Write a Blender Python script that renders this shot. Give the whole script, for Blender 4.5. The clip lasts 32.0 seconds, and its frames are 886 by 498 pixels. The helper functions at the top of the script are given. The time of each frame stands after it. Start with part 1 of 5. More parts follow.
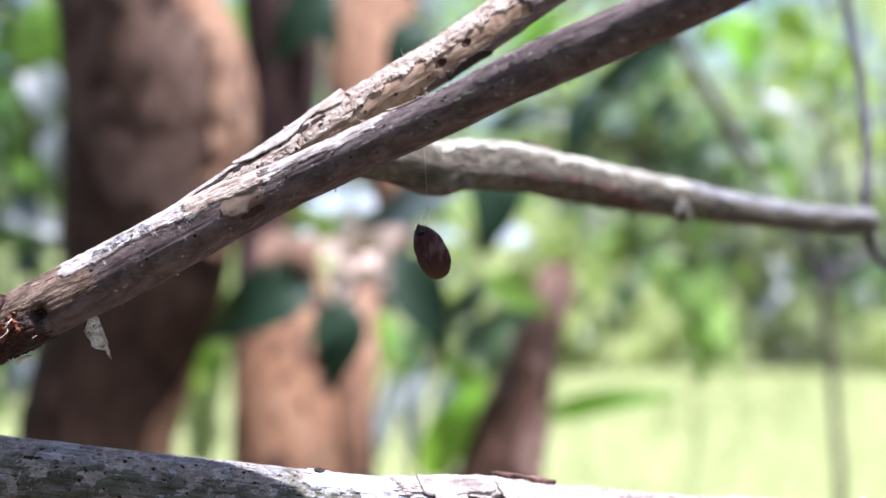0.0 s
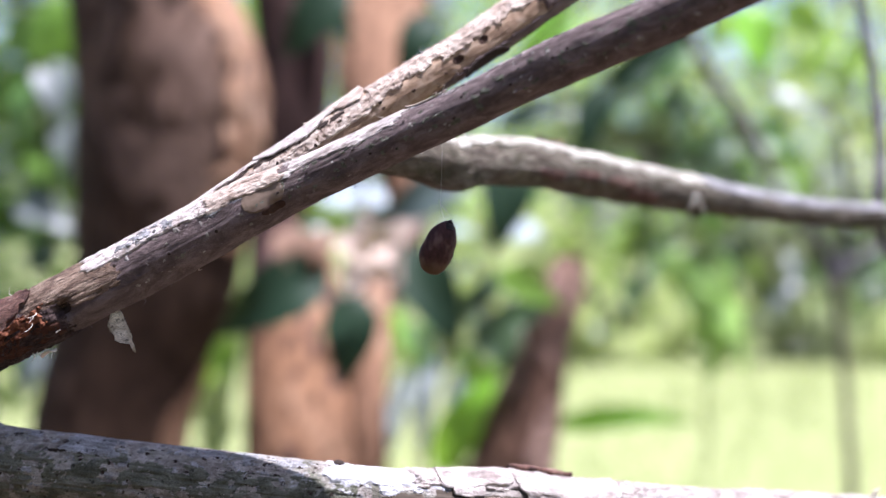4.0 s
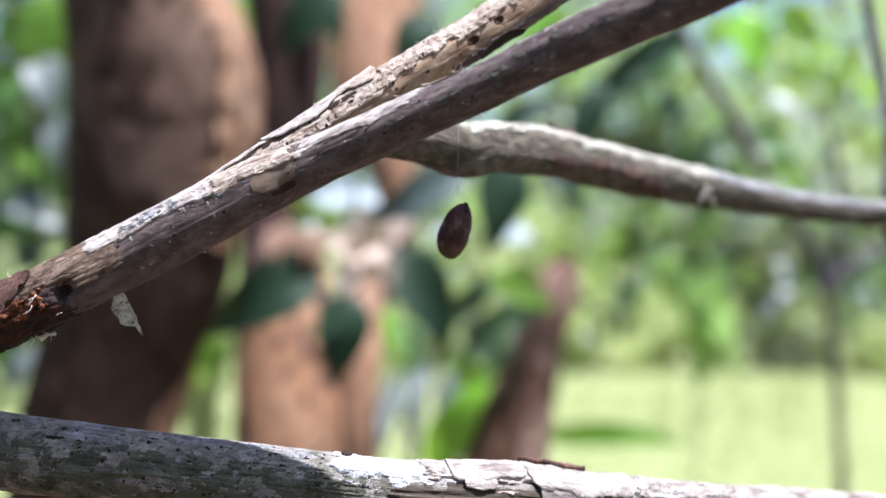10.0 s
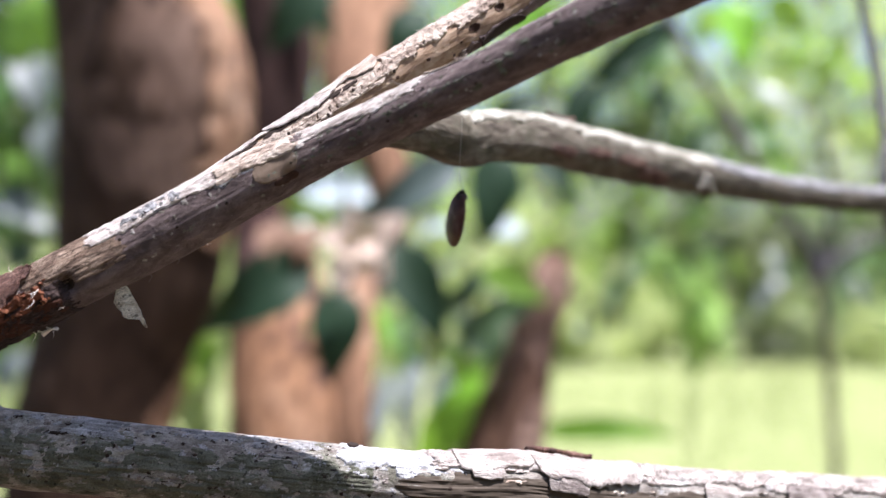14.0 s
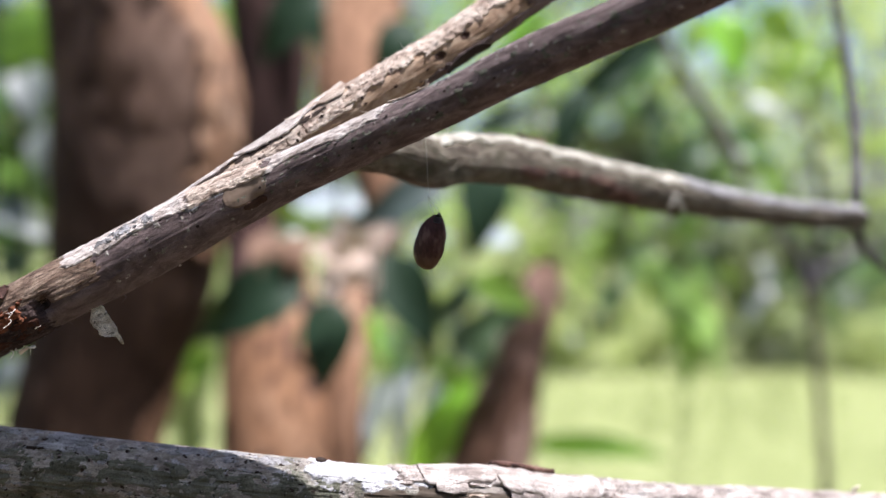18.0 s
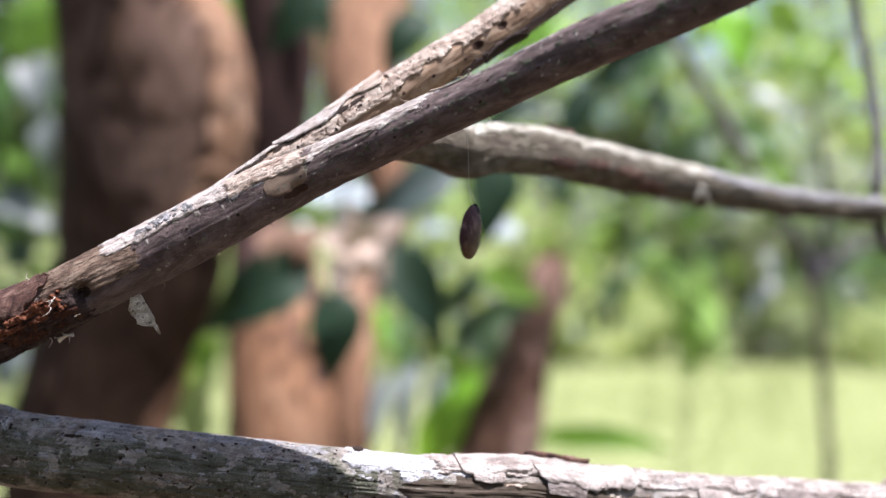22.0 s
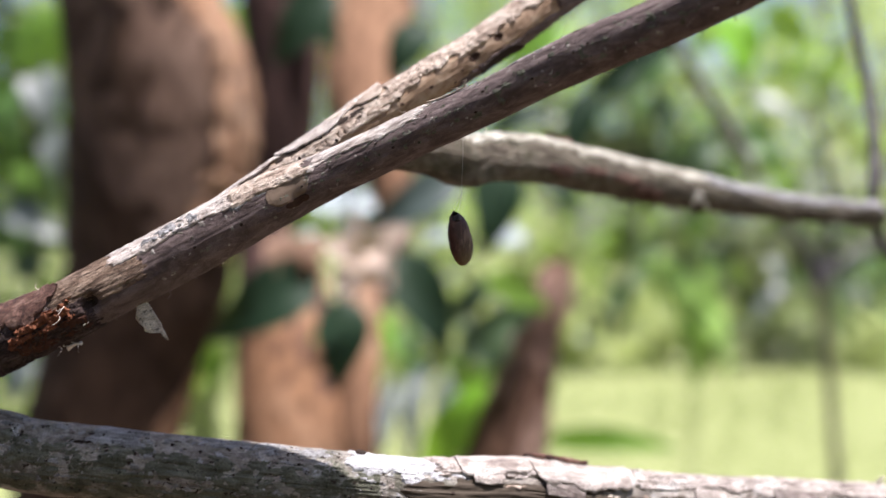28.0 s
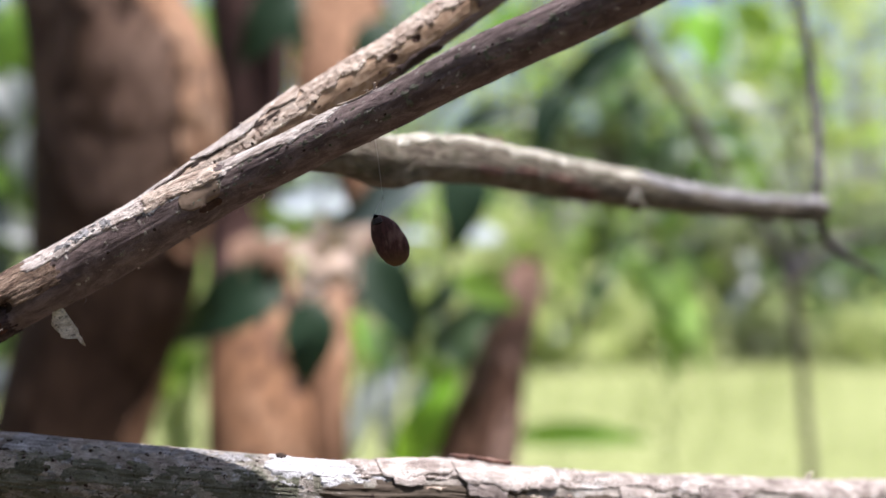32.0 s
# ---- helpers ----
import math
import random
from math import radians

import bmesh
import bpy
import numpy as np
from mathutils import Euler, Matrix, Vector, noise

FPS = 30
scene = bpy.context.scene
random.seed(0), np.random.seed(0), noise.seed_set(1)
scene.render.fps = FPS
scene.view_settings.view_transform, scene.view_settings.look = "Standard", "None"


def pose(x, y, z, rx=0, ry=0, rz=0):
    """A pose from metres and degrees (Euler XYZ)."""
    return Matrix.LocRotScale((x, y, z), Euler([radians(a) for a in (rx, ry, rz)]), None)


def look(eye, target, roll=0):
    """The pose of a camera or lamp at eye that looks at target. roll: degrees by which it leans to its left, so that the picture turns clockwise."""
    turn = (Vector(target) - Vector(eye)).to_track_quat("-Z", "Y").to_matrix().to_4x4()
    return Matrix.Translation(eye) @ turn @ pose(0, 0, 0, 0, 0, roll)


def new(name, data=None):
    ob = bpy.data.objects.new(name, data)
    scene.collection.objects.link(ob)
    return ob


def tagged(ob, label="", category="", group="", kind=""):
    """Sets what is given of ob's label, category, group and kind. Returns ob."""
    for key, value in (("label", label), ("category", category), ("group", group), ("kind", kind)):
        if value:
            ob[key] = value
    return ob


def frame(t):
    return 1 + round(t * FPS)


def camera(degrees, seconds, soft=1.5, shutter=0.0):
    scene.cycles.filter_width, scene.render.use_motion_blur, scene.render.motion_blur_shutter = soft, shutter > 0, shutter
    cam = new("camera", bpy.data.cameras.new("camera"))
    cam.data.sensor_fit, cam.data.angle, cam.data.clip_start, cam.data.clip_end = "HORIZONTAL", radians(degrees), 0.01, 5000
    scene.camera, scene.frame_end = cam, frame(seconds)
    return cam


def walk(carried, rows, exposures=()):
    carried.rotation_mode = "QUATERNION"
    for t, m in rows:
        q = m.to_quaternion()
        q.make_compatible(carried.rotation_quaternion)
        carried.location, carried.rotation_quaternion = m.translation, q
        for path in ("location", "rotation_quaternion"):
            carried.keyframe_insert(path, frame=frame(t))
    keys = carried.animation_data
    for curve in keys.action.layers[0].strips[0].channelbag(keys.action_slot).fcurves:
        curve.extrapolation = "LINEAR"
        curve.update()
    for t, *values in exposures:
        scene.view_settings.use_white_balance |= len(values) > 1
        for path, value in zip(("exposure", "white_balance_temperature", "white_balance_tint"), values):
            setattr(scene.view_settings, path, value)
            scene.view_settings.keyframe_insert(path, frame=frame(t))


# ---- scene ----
# ---- camera ----
cam = camera(38.5, 32.0, 1.5, 0.4)
cam.data.dof.use_dof = True
cam.data.dof.focus_distance = 0.57
cam.data.dof.aperture_fstop = 3.4
cam.data.dof.aperture_blades = 7
EYE = 1.3
PATH = [
    (0.0, -0.0000, -0.0000, -0.0000, 0.00, 0.00, 0.00),
    (0.5, -0.0007, 0.0046, -0.0022, 0.21, -0.07, 0.15),
    (1.0, 0.0010, -0.0001, -0.0031, 0.14, -0.14, 0.11),
    (1.5, 0.0038, -0.0048, -0.0017, 0.02, -0.19, -0.07),
    (2.0, 0.0074, -0.0118, 0.0025, -0.05, 0.01, -0.05),
    (2.5, 0.0017, -0.0105, 0.0026, -0.03, 0.12, -0.08),
    (3.0, -0.0005, -0.0006, -0.0019, 0.06, -0.16, 0.11),
    (3.5, -0.0012, 0.0014, -0.0004, 0.29, -0.27, 0.15),
    (4.0, -0.0038, -0.0067, 0.0004, 0.44, -0.26, 0.06),
    (4.5, -0.0017, -0.0114, 0.0044, 0.65, -0.27, 0.19),
    (6.5, -0.0124, -0.0067, -0.0036, 0.33, -0.11, -0.33),
    (7.0, -0.0089, -0.0143, -0.0048, 0.11, 0.00, -0.27),
    (7.5, -0.0108, -0.0171, -0.0048, -0.04, 0.13, -0.40),
    (8.0, -0.0130, -0.0074, -0.0047, -0.24, 0.09, -0.49),
    (8.5, -0.0121, 0.0038, -0.0070, -0.22, 0.03, -0.50),
    (9.0, -0.0203, 0.0060, -0.0048, -0.16, -0.11, -0.62),
    (9.5, -0.0179, 0.0097, -0.0086, -0.12, -0.07, -0.44),
    (10.0, -0.0162, 0.0108, -0.0093, -0.17, 0.01, -0.57),
    (10.5, -0.0179, 0.0127, -0.0114, -0.12, 0.11, -0.59),
    (11.0, -0.0139, 0.0109, -0.0077, -0.11, -0.11, -0.69),
    (11.5, -0.0151, 0.0117, -0.0044, -0.29, -0.37, -0.61),
    (12.0, -0.0164, 0.0136, -0.0038, -0.46, -0.45, -0.40),
    (12.5, -0.0100, 0.0142, -0.0054, -0.44, -0.31, -0.10),
    (13.0, -0.0138, 0.0108, -0.0079, -0.44, -0.31, -0.07),
    (13.5, -0.0169, 0.0087, -0.0128, -0.55, -0.22, 0.14),
    (14.0, -0.0232, 0.0143, -0.0130, -0.68, -0.13, 0.23),
    (14.5, -0.0196, 0.0085, -0.0094, -0.95, -0.03, 0.15),
    (16.5, -0.0117, 0.0020, -0.0059, -1.01, 0.12, 0.11),
    (17.0, -0.0020, -0.0043, -0.0047, -0.97, 0.16, 0.10),
    (17.5, -0.0058, -0.0069, -0.0039, -0.89, 0.21, -0.03),
    (18.0, -0.0075, -0.0051, -0.0058, -0.71, 0.14, 0.10),
    (18.5, -0.0083, -0.0064, -0.0070, -0.53, 0.01, 0.01),
    (19.0, -0.0081, -0.0047, -0.0082, -0.40, 0.00, 0.15),
    (19.5, -0.0119, -0.0027, -0.0098, -0.34, -0.06, -0.01),
    (20.0, -0.0161, -0.0038, -0.0082, -0.35, -0.16, 0.03),
    (20.5, -0.0152, -0.0021, -0.0103, -0.45, -0.21, -0.01),
    (21.0, -0.0218, 0.0010, -0.0084, -0.57, -0.32, -0.05),
    (21.5, -0.0228, -0.0011, -0.0090, -0.70, -0.22, -0.03),
    (22.0, -0.0269, -0.0046, -0.0069, -0.85, -0.22, -0.15),
    (22.5, -0.0238, -0.0007, -0.0092, -0.96, -0.15, -0.09),
    (23.0, -0.0215, -0.0059, -0.0024, -1.15, -0.17, -0.14),
    (23.5, -0.0185, -0.0129, 0.0013, -1.33, -0.07, 0.04),
    (24.0, -0.0123, -0.0071, 0.0023, -1.51, 0.02, 0.11),
    (24.5, -0.0089, -0.0026, 0.0015, -1.47, 0.06, 0.09),
    (25.0, -0.0004, -0.0081, 0.0010, -1.07, 0.19, 0.62),
    (25.5, 0.0011, -0.0166, 0.0025, -0.64, 0.35, 0.58),
    (27.5, -0.0165, -0.0243, -0.0041, -0.28, 0.27, 0.40),
    (28.0, -0.0228, -0.0188, -0.0074, -0.50, 0.15, 0.40),
    (28.5, -0.0237, -0.0153, -0.0098, -0.60, 0.05, 0.23),
    (29.0, -0.0251, -0.0271, -0.0042, -0.99, -0.11, 0.25),
    (29.5, -0.0288, -0.0240, -0.0073, -1.20, -0.13, 0.25),
    (30.0, -0.0187, -0.0195, -0.0070, -1.51, -0.13, 0.46),
    (30.5, -0.0198, -0.0195, -0.0045, -1.72, 0.00, 0.47),
    (31.0, -0.0080, -0.0214, -0.0043, -1.72, 0.08, 0.48),
    (31.5, 0.0036, -0.0199, -0.0038, -1.31, 0.06, 0.67),
    (32.0, 0.0103, -0.0194, -0.0062, -1.11, 0.07, 1.07),
]
walk(cam, [(t, pose(x, y, EYE + z, 90 + pitch, roll, yaw)) for t, x, y, z, yaw, pitch, roll in PATH],
     exposures=[(0, 1.45, 5650, 21), (1, 1.19, 5700, 18), (2, 1.28, 5650, 20), (3, 1.42, 5650, 23), (4, 1.42, 5700, 23), (4.5, 1.39, 5700, 22), (6.5, 0.96, 5680, 14), (7, 0.93, 5730, 14), (8, 0.89, 5730, 11), (9, 1.18, 5680, 13), (10, 1.30, 5680, 15),
                (11, 1.41, 5730, 16), (12, 1.36, 5780, 17), (13, 1.17, 6120, 13), (14, 1.37, 5900, 18), (14.5, 1.34, 5950, 18), (16.5, 1.12, 6050, 17), (20, 1.12, 6050, 18), (21, 1.17, 6000, 19), (22, 1.18, 6000, 19), (23, 1.15, 6050, 18), (24, 1.08, 6150, 16),
                (25, 1.05, 6250, 16), (25.5, 1.07, 6250, 17), (27.5, 1.11, 6250, 18), (32, 1.06, 6200, 18)])

# ---- light ----
SUN = Vector((0.28, -0.105, 0.95)).normalized()
world = bpy.data.worlds.new("sky")
scene.world = world
world.use_nodes = True
wn = world.node_tree
sky = wn.nodes.new("ShaderNodeTexSky")
sky.sky_type, sky.sun_disc = "NISHITA", False
sky.sun_elevation = math.asin(SUN.z)
sky.sun_rotation = math.atan2(SUN.x, SUN.y)
sky.air_density, sky.dust_density = 1.0, 2.5
wn.links.new(sky.outputs["Color"], wn.nodes["Background"].inputs["Color"])
wn.nodes["Background"].inputs["Strength"].default_value = 0.082
sun = new("sun", bpy.data.lights.new("sun", "SUN"))
sun.data.energy, sun.data.angle, sun.data.color = 5.0, radians(0.6), (1.0, 0.965, 0.91)
sun.matrix_world = look(SUN * 30, (0, 0, 0))


# ---- materials ----
class Shade:
    """A small builder of node materials."""

    def __init__(self, name, rough=0.8, spec=0.3):
        self.mat = bpy.data.materials.new(name)
        self.mat.use_nodes = True
        self.tree = self.mat.node_tree
        self.bsdf = self.tree.nodes["Principled BSDF"]
        self.bsdf.inputs["Roughness"].default_value = rough
        self.bsdf.inputs["Specular IOR Level"].default_value = spec

    def node(self, kind, **ins):
        n = self.tree.nodes.new(kind)
        for k, v in ins.items():
            self.put(n.inputs[k], v)
        return n

    def put(self, socket, v):
        if isinstance(v, bpy.types.NodeSocket):
            self.tree.links.new(v, socket)
        elif isinstance(v, tuple) and len(v) == 3 and socket.type == "RGBA":
            socket.default_value = (*v, 1)
        else:
            socket.default_value = v

    def uv(self, su=1.0, sv=1.0, jitter=False):
        m = self.node("ShaderNodeMapping", Vector=self.node("ShaderNodeTexCoord").outputs["UV"])
        m.inputs["Scale"].default_value = (su, sv, 1)
        return m.outputs[0]

    def obj(self, s=(1, 1, 1)):
        m = self.node("ShaderNodeMapping", Vector=self.node("ShaderNodeTexCoord").outputs["Object"])
        m.inputs["Scale"].default_value = s
        return m.outputs[0]

    def noise(self, vec, scale, detail=4.0, rough=0.6, distort=0.0):
        return self.node("ShaderNodeTexNoise", Vector=vec, Scale=scale, Detail=detail, Roughness=rough, Distortion=distort).outputs["Fac"]

    def ramp(self, fac, stops):
        n = self.node("ShaderNodeValToRGB", Fac=fac)
        e = n.color_ramp.elements
        while len(e) < len(stops):
            e.new(0.5)
        for i, (p, c) in enumerate(stops):
            e[i].position = p
            e[i].color = (*c, 1) if isinstance(c, tuple) else (c, c, c, 1)
        return n.outputs[0]

    def mix(self, fac, a, b, blend="MIX"):
        n = self.tree.nodes.new("ShaderNodeMix")
        n.data_type, n.blend_type = "RGBA", blend
        self.put(n.inputs[0], fac)
        self.put(n.inputs[6], a)
        self.put(n.inputs[7], b)
        return n.outputs[2]

    def color(self, c):
        self.put(self.bsdf.inputs["Base Color"], c)
        return self

    def bump(self, height, strength=0.5, dist=0.001):
        n = self.node("ShaderNodeBump", Height=height, Strength=strength, Distance=dist)
        prev = self.bsdf.inputs["Normal"]
        if prev.is_linked:
            self.tree.links.new(prev.links[0].from_socket, n.inputs["Normal"])
        self.tree.links.new(n.outputs[0], prev)
        return self


def bark_shade(name, dark, mid, pale, lichen, lichen_at=0.62, fibre=1.0, moss=None, speck=0.7, stripe=1.0, grit=1.0):
    """Dry grey bark: fibres along the limb, fissures, pale crust and dark specks."""
    s = Shade(name, 0.85, 0.25)
    fib = s.noise(s.uv(230 * fibre, 950), 1.0, 6, 0.72, 1.0)
    mott = s.noise(s.uv(85, 150), 1.0, 7, 0.65, 0.5)
    base = s.ramp(mott, [(0.38, dark), (0.5, mid), (0.62, pale)])
    base = s.mix(s.ramp(fib, [(0.36, 1 - stripe), (0.54, 1.0)]), tuple(c * 0.55 for c in dark), base)
    base = s.mix(s.ramp(fib, [(0.56, 0.0), (0.68, 0.7 * stripe)]), base, pale)
    split = s.noise(s.uv(70 * fibre, 380), 1.0, 5, 0.65, 0.8)
    crack = s.ramp(split, [(0.475, 1.0), (0.5, 1 - 0.9 * stripe), (0.525, 1.0)])
    base = s.mix(crack, tuple(c * 0.35 for c in dark), base)
    if moss:
        base = s.mix(s.ramp(s.noise(s.uv(38, 60), 1.0, 6, 0.7), [(0.5, 0.0), (0.66, 0.75)]), base, moss)
    crust = s.noise(s.uv(34, 60), 1.0, 8, 0.68, 0.3)
    base = s.mix(s.ramp(crust, [(lichen_at, 0.0), (lichen_at + 0.05, 0.85)]), base, lichen)
    dots = s.noise(s.uv(420, 420), 1.0, 2, 0.5)
    base = s.mix(s.ramp(dots, [(speck, 0.0), (speck + 0.04, 0.8)]), base, tuple(c * 0.25 for c in dark))
    grain = s.noise(s.uv(1300, 1700), 1.0, 4, 0.75)
    base = s.mix(1.0, base, s.ramp(grain, [(0.32, 1 - 0.5 * grit), (0.5, 1.05), (0.68, 1 + 0.4 * grit)]), "MULTIPLY")
    s.color(base)
    fine = s.noise(s.uv(900, 1400), 1.0, 4, 0.75)
    s.bump(fine, 0.6 * grit, 0.0005)
    s.bump(fib, 0.3 + 0.6 * stripe, 0.0016)
    s.bump(mott, 0.5, 0.003)
    s.bump(crack, 0.7, 0.0008)
    return s.mat


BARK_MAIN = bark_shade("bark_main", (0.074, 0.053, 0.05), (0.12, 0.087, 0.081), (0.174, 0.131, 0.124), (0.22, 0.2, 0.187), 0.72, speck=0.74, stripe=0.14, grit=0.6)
BARK_SIDE = bark_shade("bark_side", (0.19, 0.118, 0.072), (0.31, 0.208, 0.135), (0.41, 0.305, 0.218), (0.48, 0.39, 0.31), 0.66, 0.8, None, 0.79, stripe=0.1, grit=0.5)
BARK_REAR = bark_shade("bark_rear", (0.065, 0.05, 0.037), (0.13, 0.106, 0.078), (0.2, 0.176, 0.135), (0.25, 0.235, 0.19), 0.68, 0.8, (0.06, 0.062, 0.035), 0.75, stripe=0.5)
BARK_LOW = bark_shade("bark_low", (0.14, 0.117, 0.1), (0.275, 0.244, 0.212), (0.395, 0.365, 0.33), (0.45, 0.45, 0.465), 0.62, 0.6, (0.062, 0.07, 0.036), 0.66, stripe=0.3, grit=0.8)
SLAB = bark_shade("bark_slab", (0.13, 0.1, 0.09), (0.28, 0.235, 0.21), (0.42, 0.37, 0.345), (0.48, 0.46, 0.46), 0.62, 0.4, stripe=0.6)
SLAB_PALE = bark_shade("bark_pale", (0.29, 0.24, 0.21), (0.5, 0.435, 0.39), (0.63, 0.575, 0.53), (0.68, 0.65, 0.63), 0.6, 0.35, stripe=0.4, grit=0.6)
SLAB_LOW = bark_shade("bark_sheet", (0.23, 0.188, 0.164), (0.42, 0.365, 0.328), (0.54, 0.49, 0.45), (0.58, 0.56, 0.545), 0.6, 0.35, stripe=0.45, grit=0.7)
SLAB_WINE = bark_shade("bark_wine", (0.026, 0.016, 0.014), (0.06, 0.037, 0.033), (0.11, 0.078, 0.07), (0.16, 0.14, 0.13), 0.72, stripe=0.7)
WOOD_TAN = bark_shade("weathered_wood", (0.1, 0.062, 0.042), (0.21, 0.142, 0.1), (0.32, 0.235, 0.172), (0.36, 0.29, 0.23), 0.72, 0.6, stripe=0.8)
SLAB_TAN = bark_shade("bark_tan", (0.26, 0.19, 0.146), (0.46, 0.37, 0.3), (0.58, 0.495, 0.415), (0.63, 0.56, 0.495), 0.64, 0.4, stripe=0.35, grit=0.6)
SLAB_REAR = bark_shade("bark_rear_pale", (0.27, 0.245, 0.195), (0.5, 0.47, 0.39), (0.66, 0.635, 0.545), (0.7, 0.68, 0.61), 0.62, 0.4, stripe=0.45)
MOSS = bark_shade("moss", (0.062, 0.062, 0.042), (0.105, 0.105, 0.076), (0.15, 0.15, 0.118), (0.2, 0.2, 0.178), 0.66, 1.0, None, 0.64, stripe=0.2)
SLAB_RED = bark_shade("bark_red", (0.06, 0.03, 0.024), (0.14, 0.07, 0.052), (0.25, 0.155, 0.12), (0.3, 0.25, 0.22), 0.74, stripe=0.7)
GREY_CRUST = bark_shade("grey_crust", (0.14, 0.134, 0.13), (0.24, 0.232, 0.23), (0.34, 0.332, 0.335), (0.39, 0.383, 0.388), 0.6, 0.8, None, 0.62, stripe=0.2)


def plain_shade(name, a, b, scale=300.0, rough=0.8, bump=0.3, coat=0.25):
    s = Shade(name, rough, coat)
    n = s.noise(s.uv(scale, scale), 1.0, 6, 0.65)
    m = s.noise(s.uv(scale * 0.15, scale * 0.2), 1.0, 4, 0.6)
    s.color(s.mix(s.ramp(m, [(0.35, 0.0), (0.65, 1.0)]), s.ramp(n, [(0.3, a), (0.7, b)]), tuple((x + y) * 0.45 for x, y in zip(a, b))))
    s.bump(n, bump, 0.0006)
    return s.mat


WOOD_BARE = plain_shade("bare_wood", (0.145, 0.102, 0.07), (0.215, 0.155, 0.112), 260, 0.7, 0.2)
WOOD_DARK = plain_shade("brown_wood", (0.046, 0.034, 0.024), (0.088, 0.067, 0.048), 220, 0.8, 0.25)
WOOD_ORANGE = plain_shade("orange_rot", (0.06, 0.022, 0.012), (0.24, 0.085, 0.04), 380, 0.9, 0.7)
WOOD_ROT = plain_shade("rotten_wood", (0.022, 0.01, 0.008), (0.1, 0.038, 0.02), 420, 0.9, 0.7)
KNOT_BROWN = plain_shade("brown_knot", (0.022, 0.012, 0.009), (0.075, 0.038, 0.024), 700, 0.9, 0.5)
KNOT = plain_shade("knot", (0.012, 0.008, 0.006), (0.04, 0.024, 0.017), 800, 0.9, 0.6)
CRUST = plain_shade("lichen_crust", (0.26, 0.255, 0.26), (0.64, 0.63, 0.64), 700, 0.95, 1.0)
FIBRE = plain_shade("pale_fibre", (0.6, 0.5, 0.42), (0.8, 0.72, 0.64), 500, 0.8, 0.3)
CHIP = bark_shade("dry_chip", (0.44, 0.36, 0.27), (0.64, 0.55, 0.44), (0.75, 0.67, 0.56), (0.78, 0.71, 0.61), 0.62, 1.6, None, 0.6, stripe=0.5)

pod_s = Shade("pod_shell", 0.48, 0.2)
pn = pod_s.noise(pod_s.obj((1, 1, 0.35)), 900, 5, 0.6)
pod_patch = pod_s.noise(pod_s.obj((1, 1, 0.5)), 260, 3, 0.5)
pod_s.color(pod_s.mix(pod_s.ramp(pod_patch, [(0.5, 0.0), (0.68, 0.8)]), pod_s.ramp(pn, [(0.3, (0.022, 0.008, 0.007)), (0.7, (0.066, 0.024, 0.02))]), (0.13, 0.072, 0.06)))
pod_z = pod_s.node("ShaderNodeSeparateXYZ", Vector=pod_s.node("ShaderNodeTexCoord").outputs["Object"]).outputs["Z"]
pod_end = pod_s.node("ShaderNodeMapRange", Value=pod_z)
pod_end.inputs["From Min"].default_value, pod_end.inputs["From Max"].default_value = -0.004, -0.0125
pod_s.color(pod_s.mix(pod_end.outputs[0], pod_s.bsdf.inputs["Base Color"].links[0].from_socket, (0.1, 0.055, 0.02)))
pod_s.bump(pn, 0.3, 0.0005)
POD = pod_s.mat
POD_TIP = plain_shade("pod_tip", (0.012, 0.008, 0.008), (0.03, 0.02, 0.018), 900, 0.6, 0.4)
silk_s = Shade("silk", 0.35, 0.6)
silk_s.color((0.4, 0.42, 0.41))
silk_s.bsdf.inputs["Transmission Weight"].default_value = 0.35
SILK = silk_s.mat


def trunk_shade(name, a, b, c):
    s = Shade(name, 0.9, 0.15)
    big = s.noise(s.obj((1, 1, 0.6)), 7.0, 5, 0.55, 0.8)
    fine = s.noise(s.obj((1, 1, 0.25)), 60, 6, 0.7)
    col = s.ramp(big, [(0.3, a), (0.52, b), (0.72, c)])
    s.color(s.mix(s.ramp(fine, [(0.35, 0.0), (0.6, 1.0)]), tuple(x * 0.55 for x in a), col))
    s.bump(fine, 0.7, 0.008)
    s.bump(big, 0.25, 0.02)
    return s.mat


TRUNK_BROWN = trunk_shade("trunk_brown", (0.036, 0.019, 0.0115), (0.068, 0.039, 0.024), (0.12, 0.074, 0.049))
# Half-sunlit brown, painted round the pale sheets of the bulge
TRUNK_MID = trunk_shade("trunk_mid", (0.1, 0.06, 0.041), (0.175, 0.11, 0.079), (0.25, 0.168, 0.125))
TRUNK_ORANGE = trunk_shade("trunk_orange", (0.2, 0.1, 0.054), (0.315, 0.172, 0.096), (0.44, 0.275, 0.175))
TRUNK_DARK = trunk_shade("trunk_dark", (0.035, 0.019, 0.016), (0.085, 0.045, 0.038), (0.18, 0.11, 0.095))
TRUNK_PALE = trunk_shade("trunk_pale", (0.24, 0.132, 0.08), (0.37, 0.213, 0.128), (0.55, 0.385, 0.275))
TRUNK_STEM = trunk_shade("trunk_stem", (0.05, 0.026, 0.016), (0.18, 0.1, 0.067), (0.42, 0.28, 0.21))
TRUNK_ASH = trunk_shade("trunk_ash", (0.05, 0.046, 0.047), (0.1, 0.093, 0.094), (0.18, 0.165, 0.165))
TRUNK_MAUVE = trunk_shade("trunk_mauve", (0.12, 0.1, 0.096), (0.24, 0.205, 0.198), (0.38, 0.34, 0.33))
TRUNK_PINK = trunk_shade("trunk_pink", (0.22, 0.125, 0.09), (0.36, 0.24, 0.185), (0.5, 0.385, 0.32))
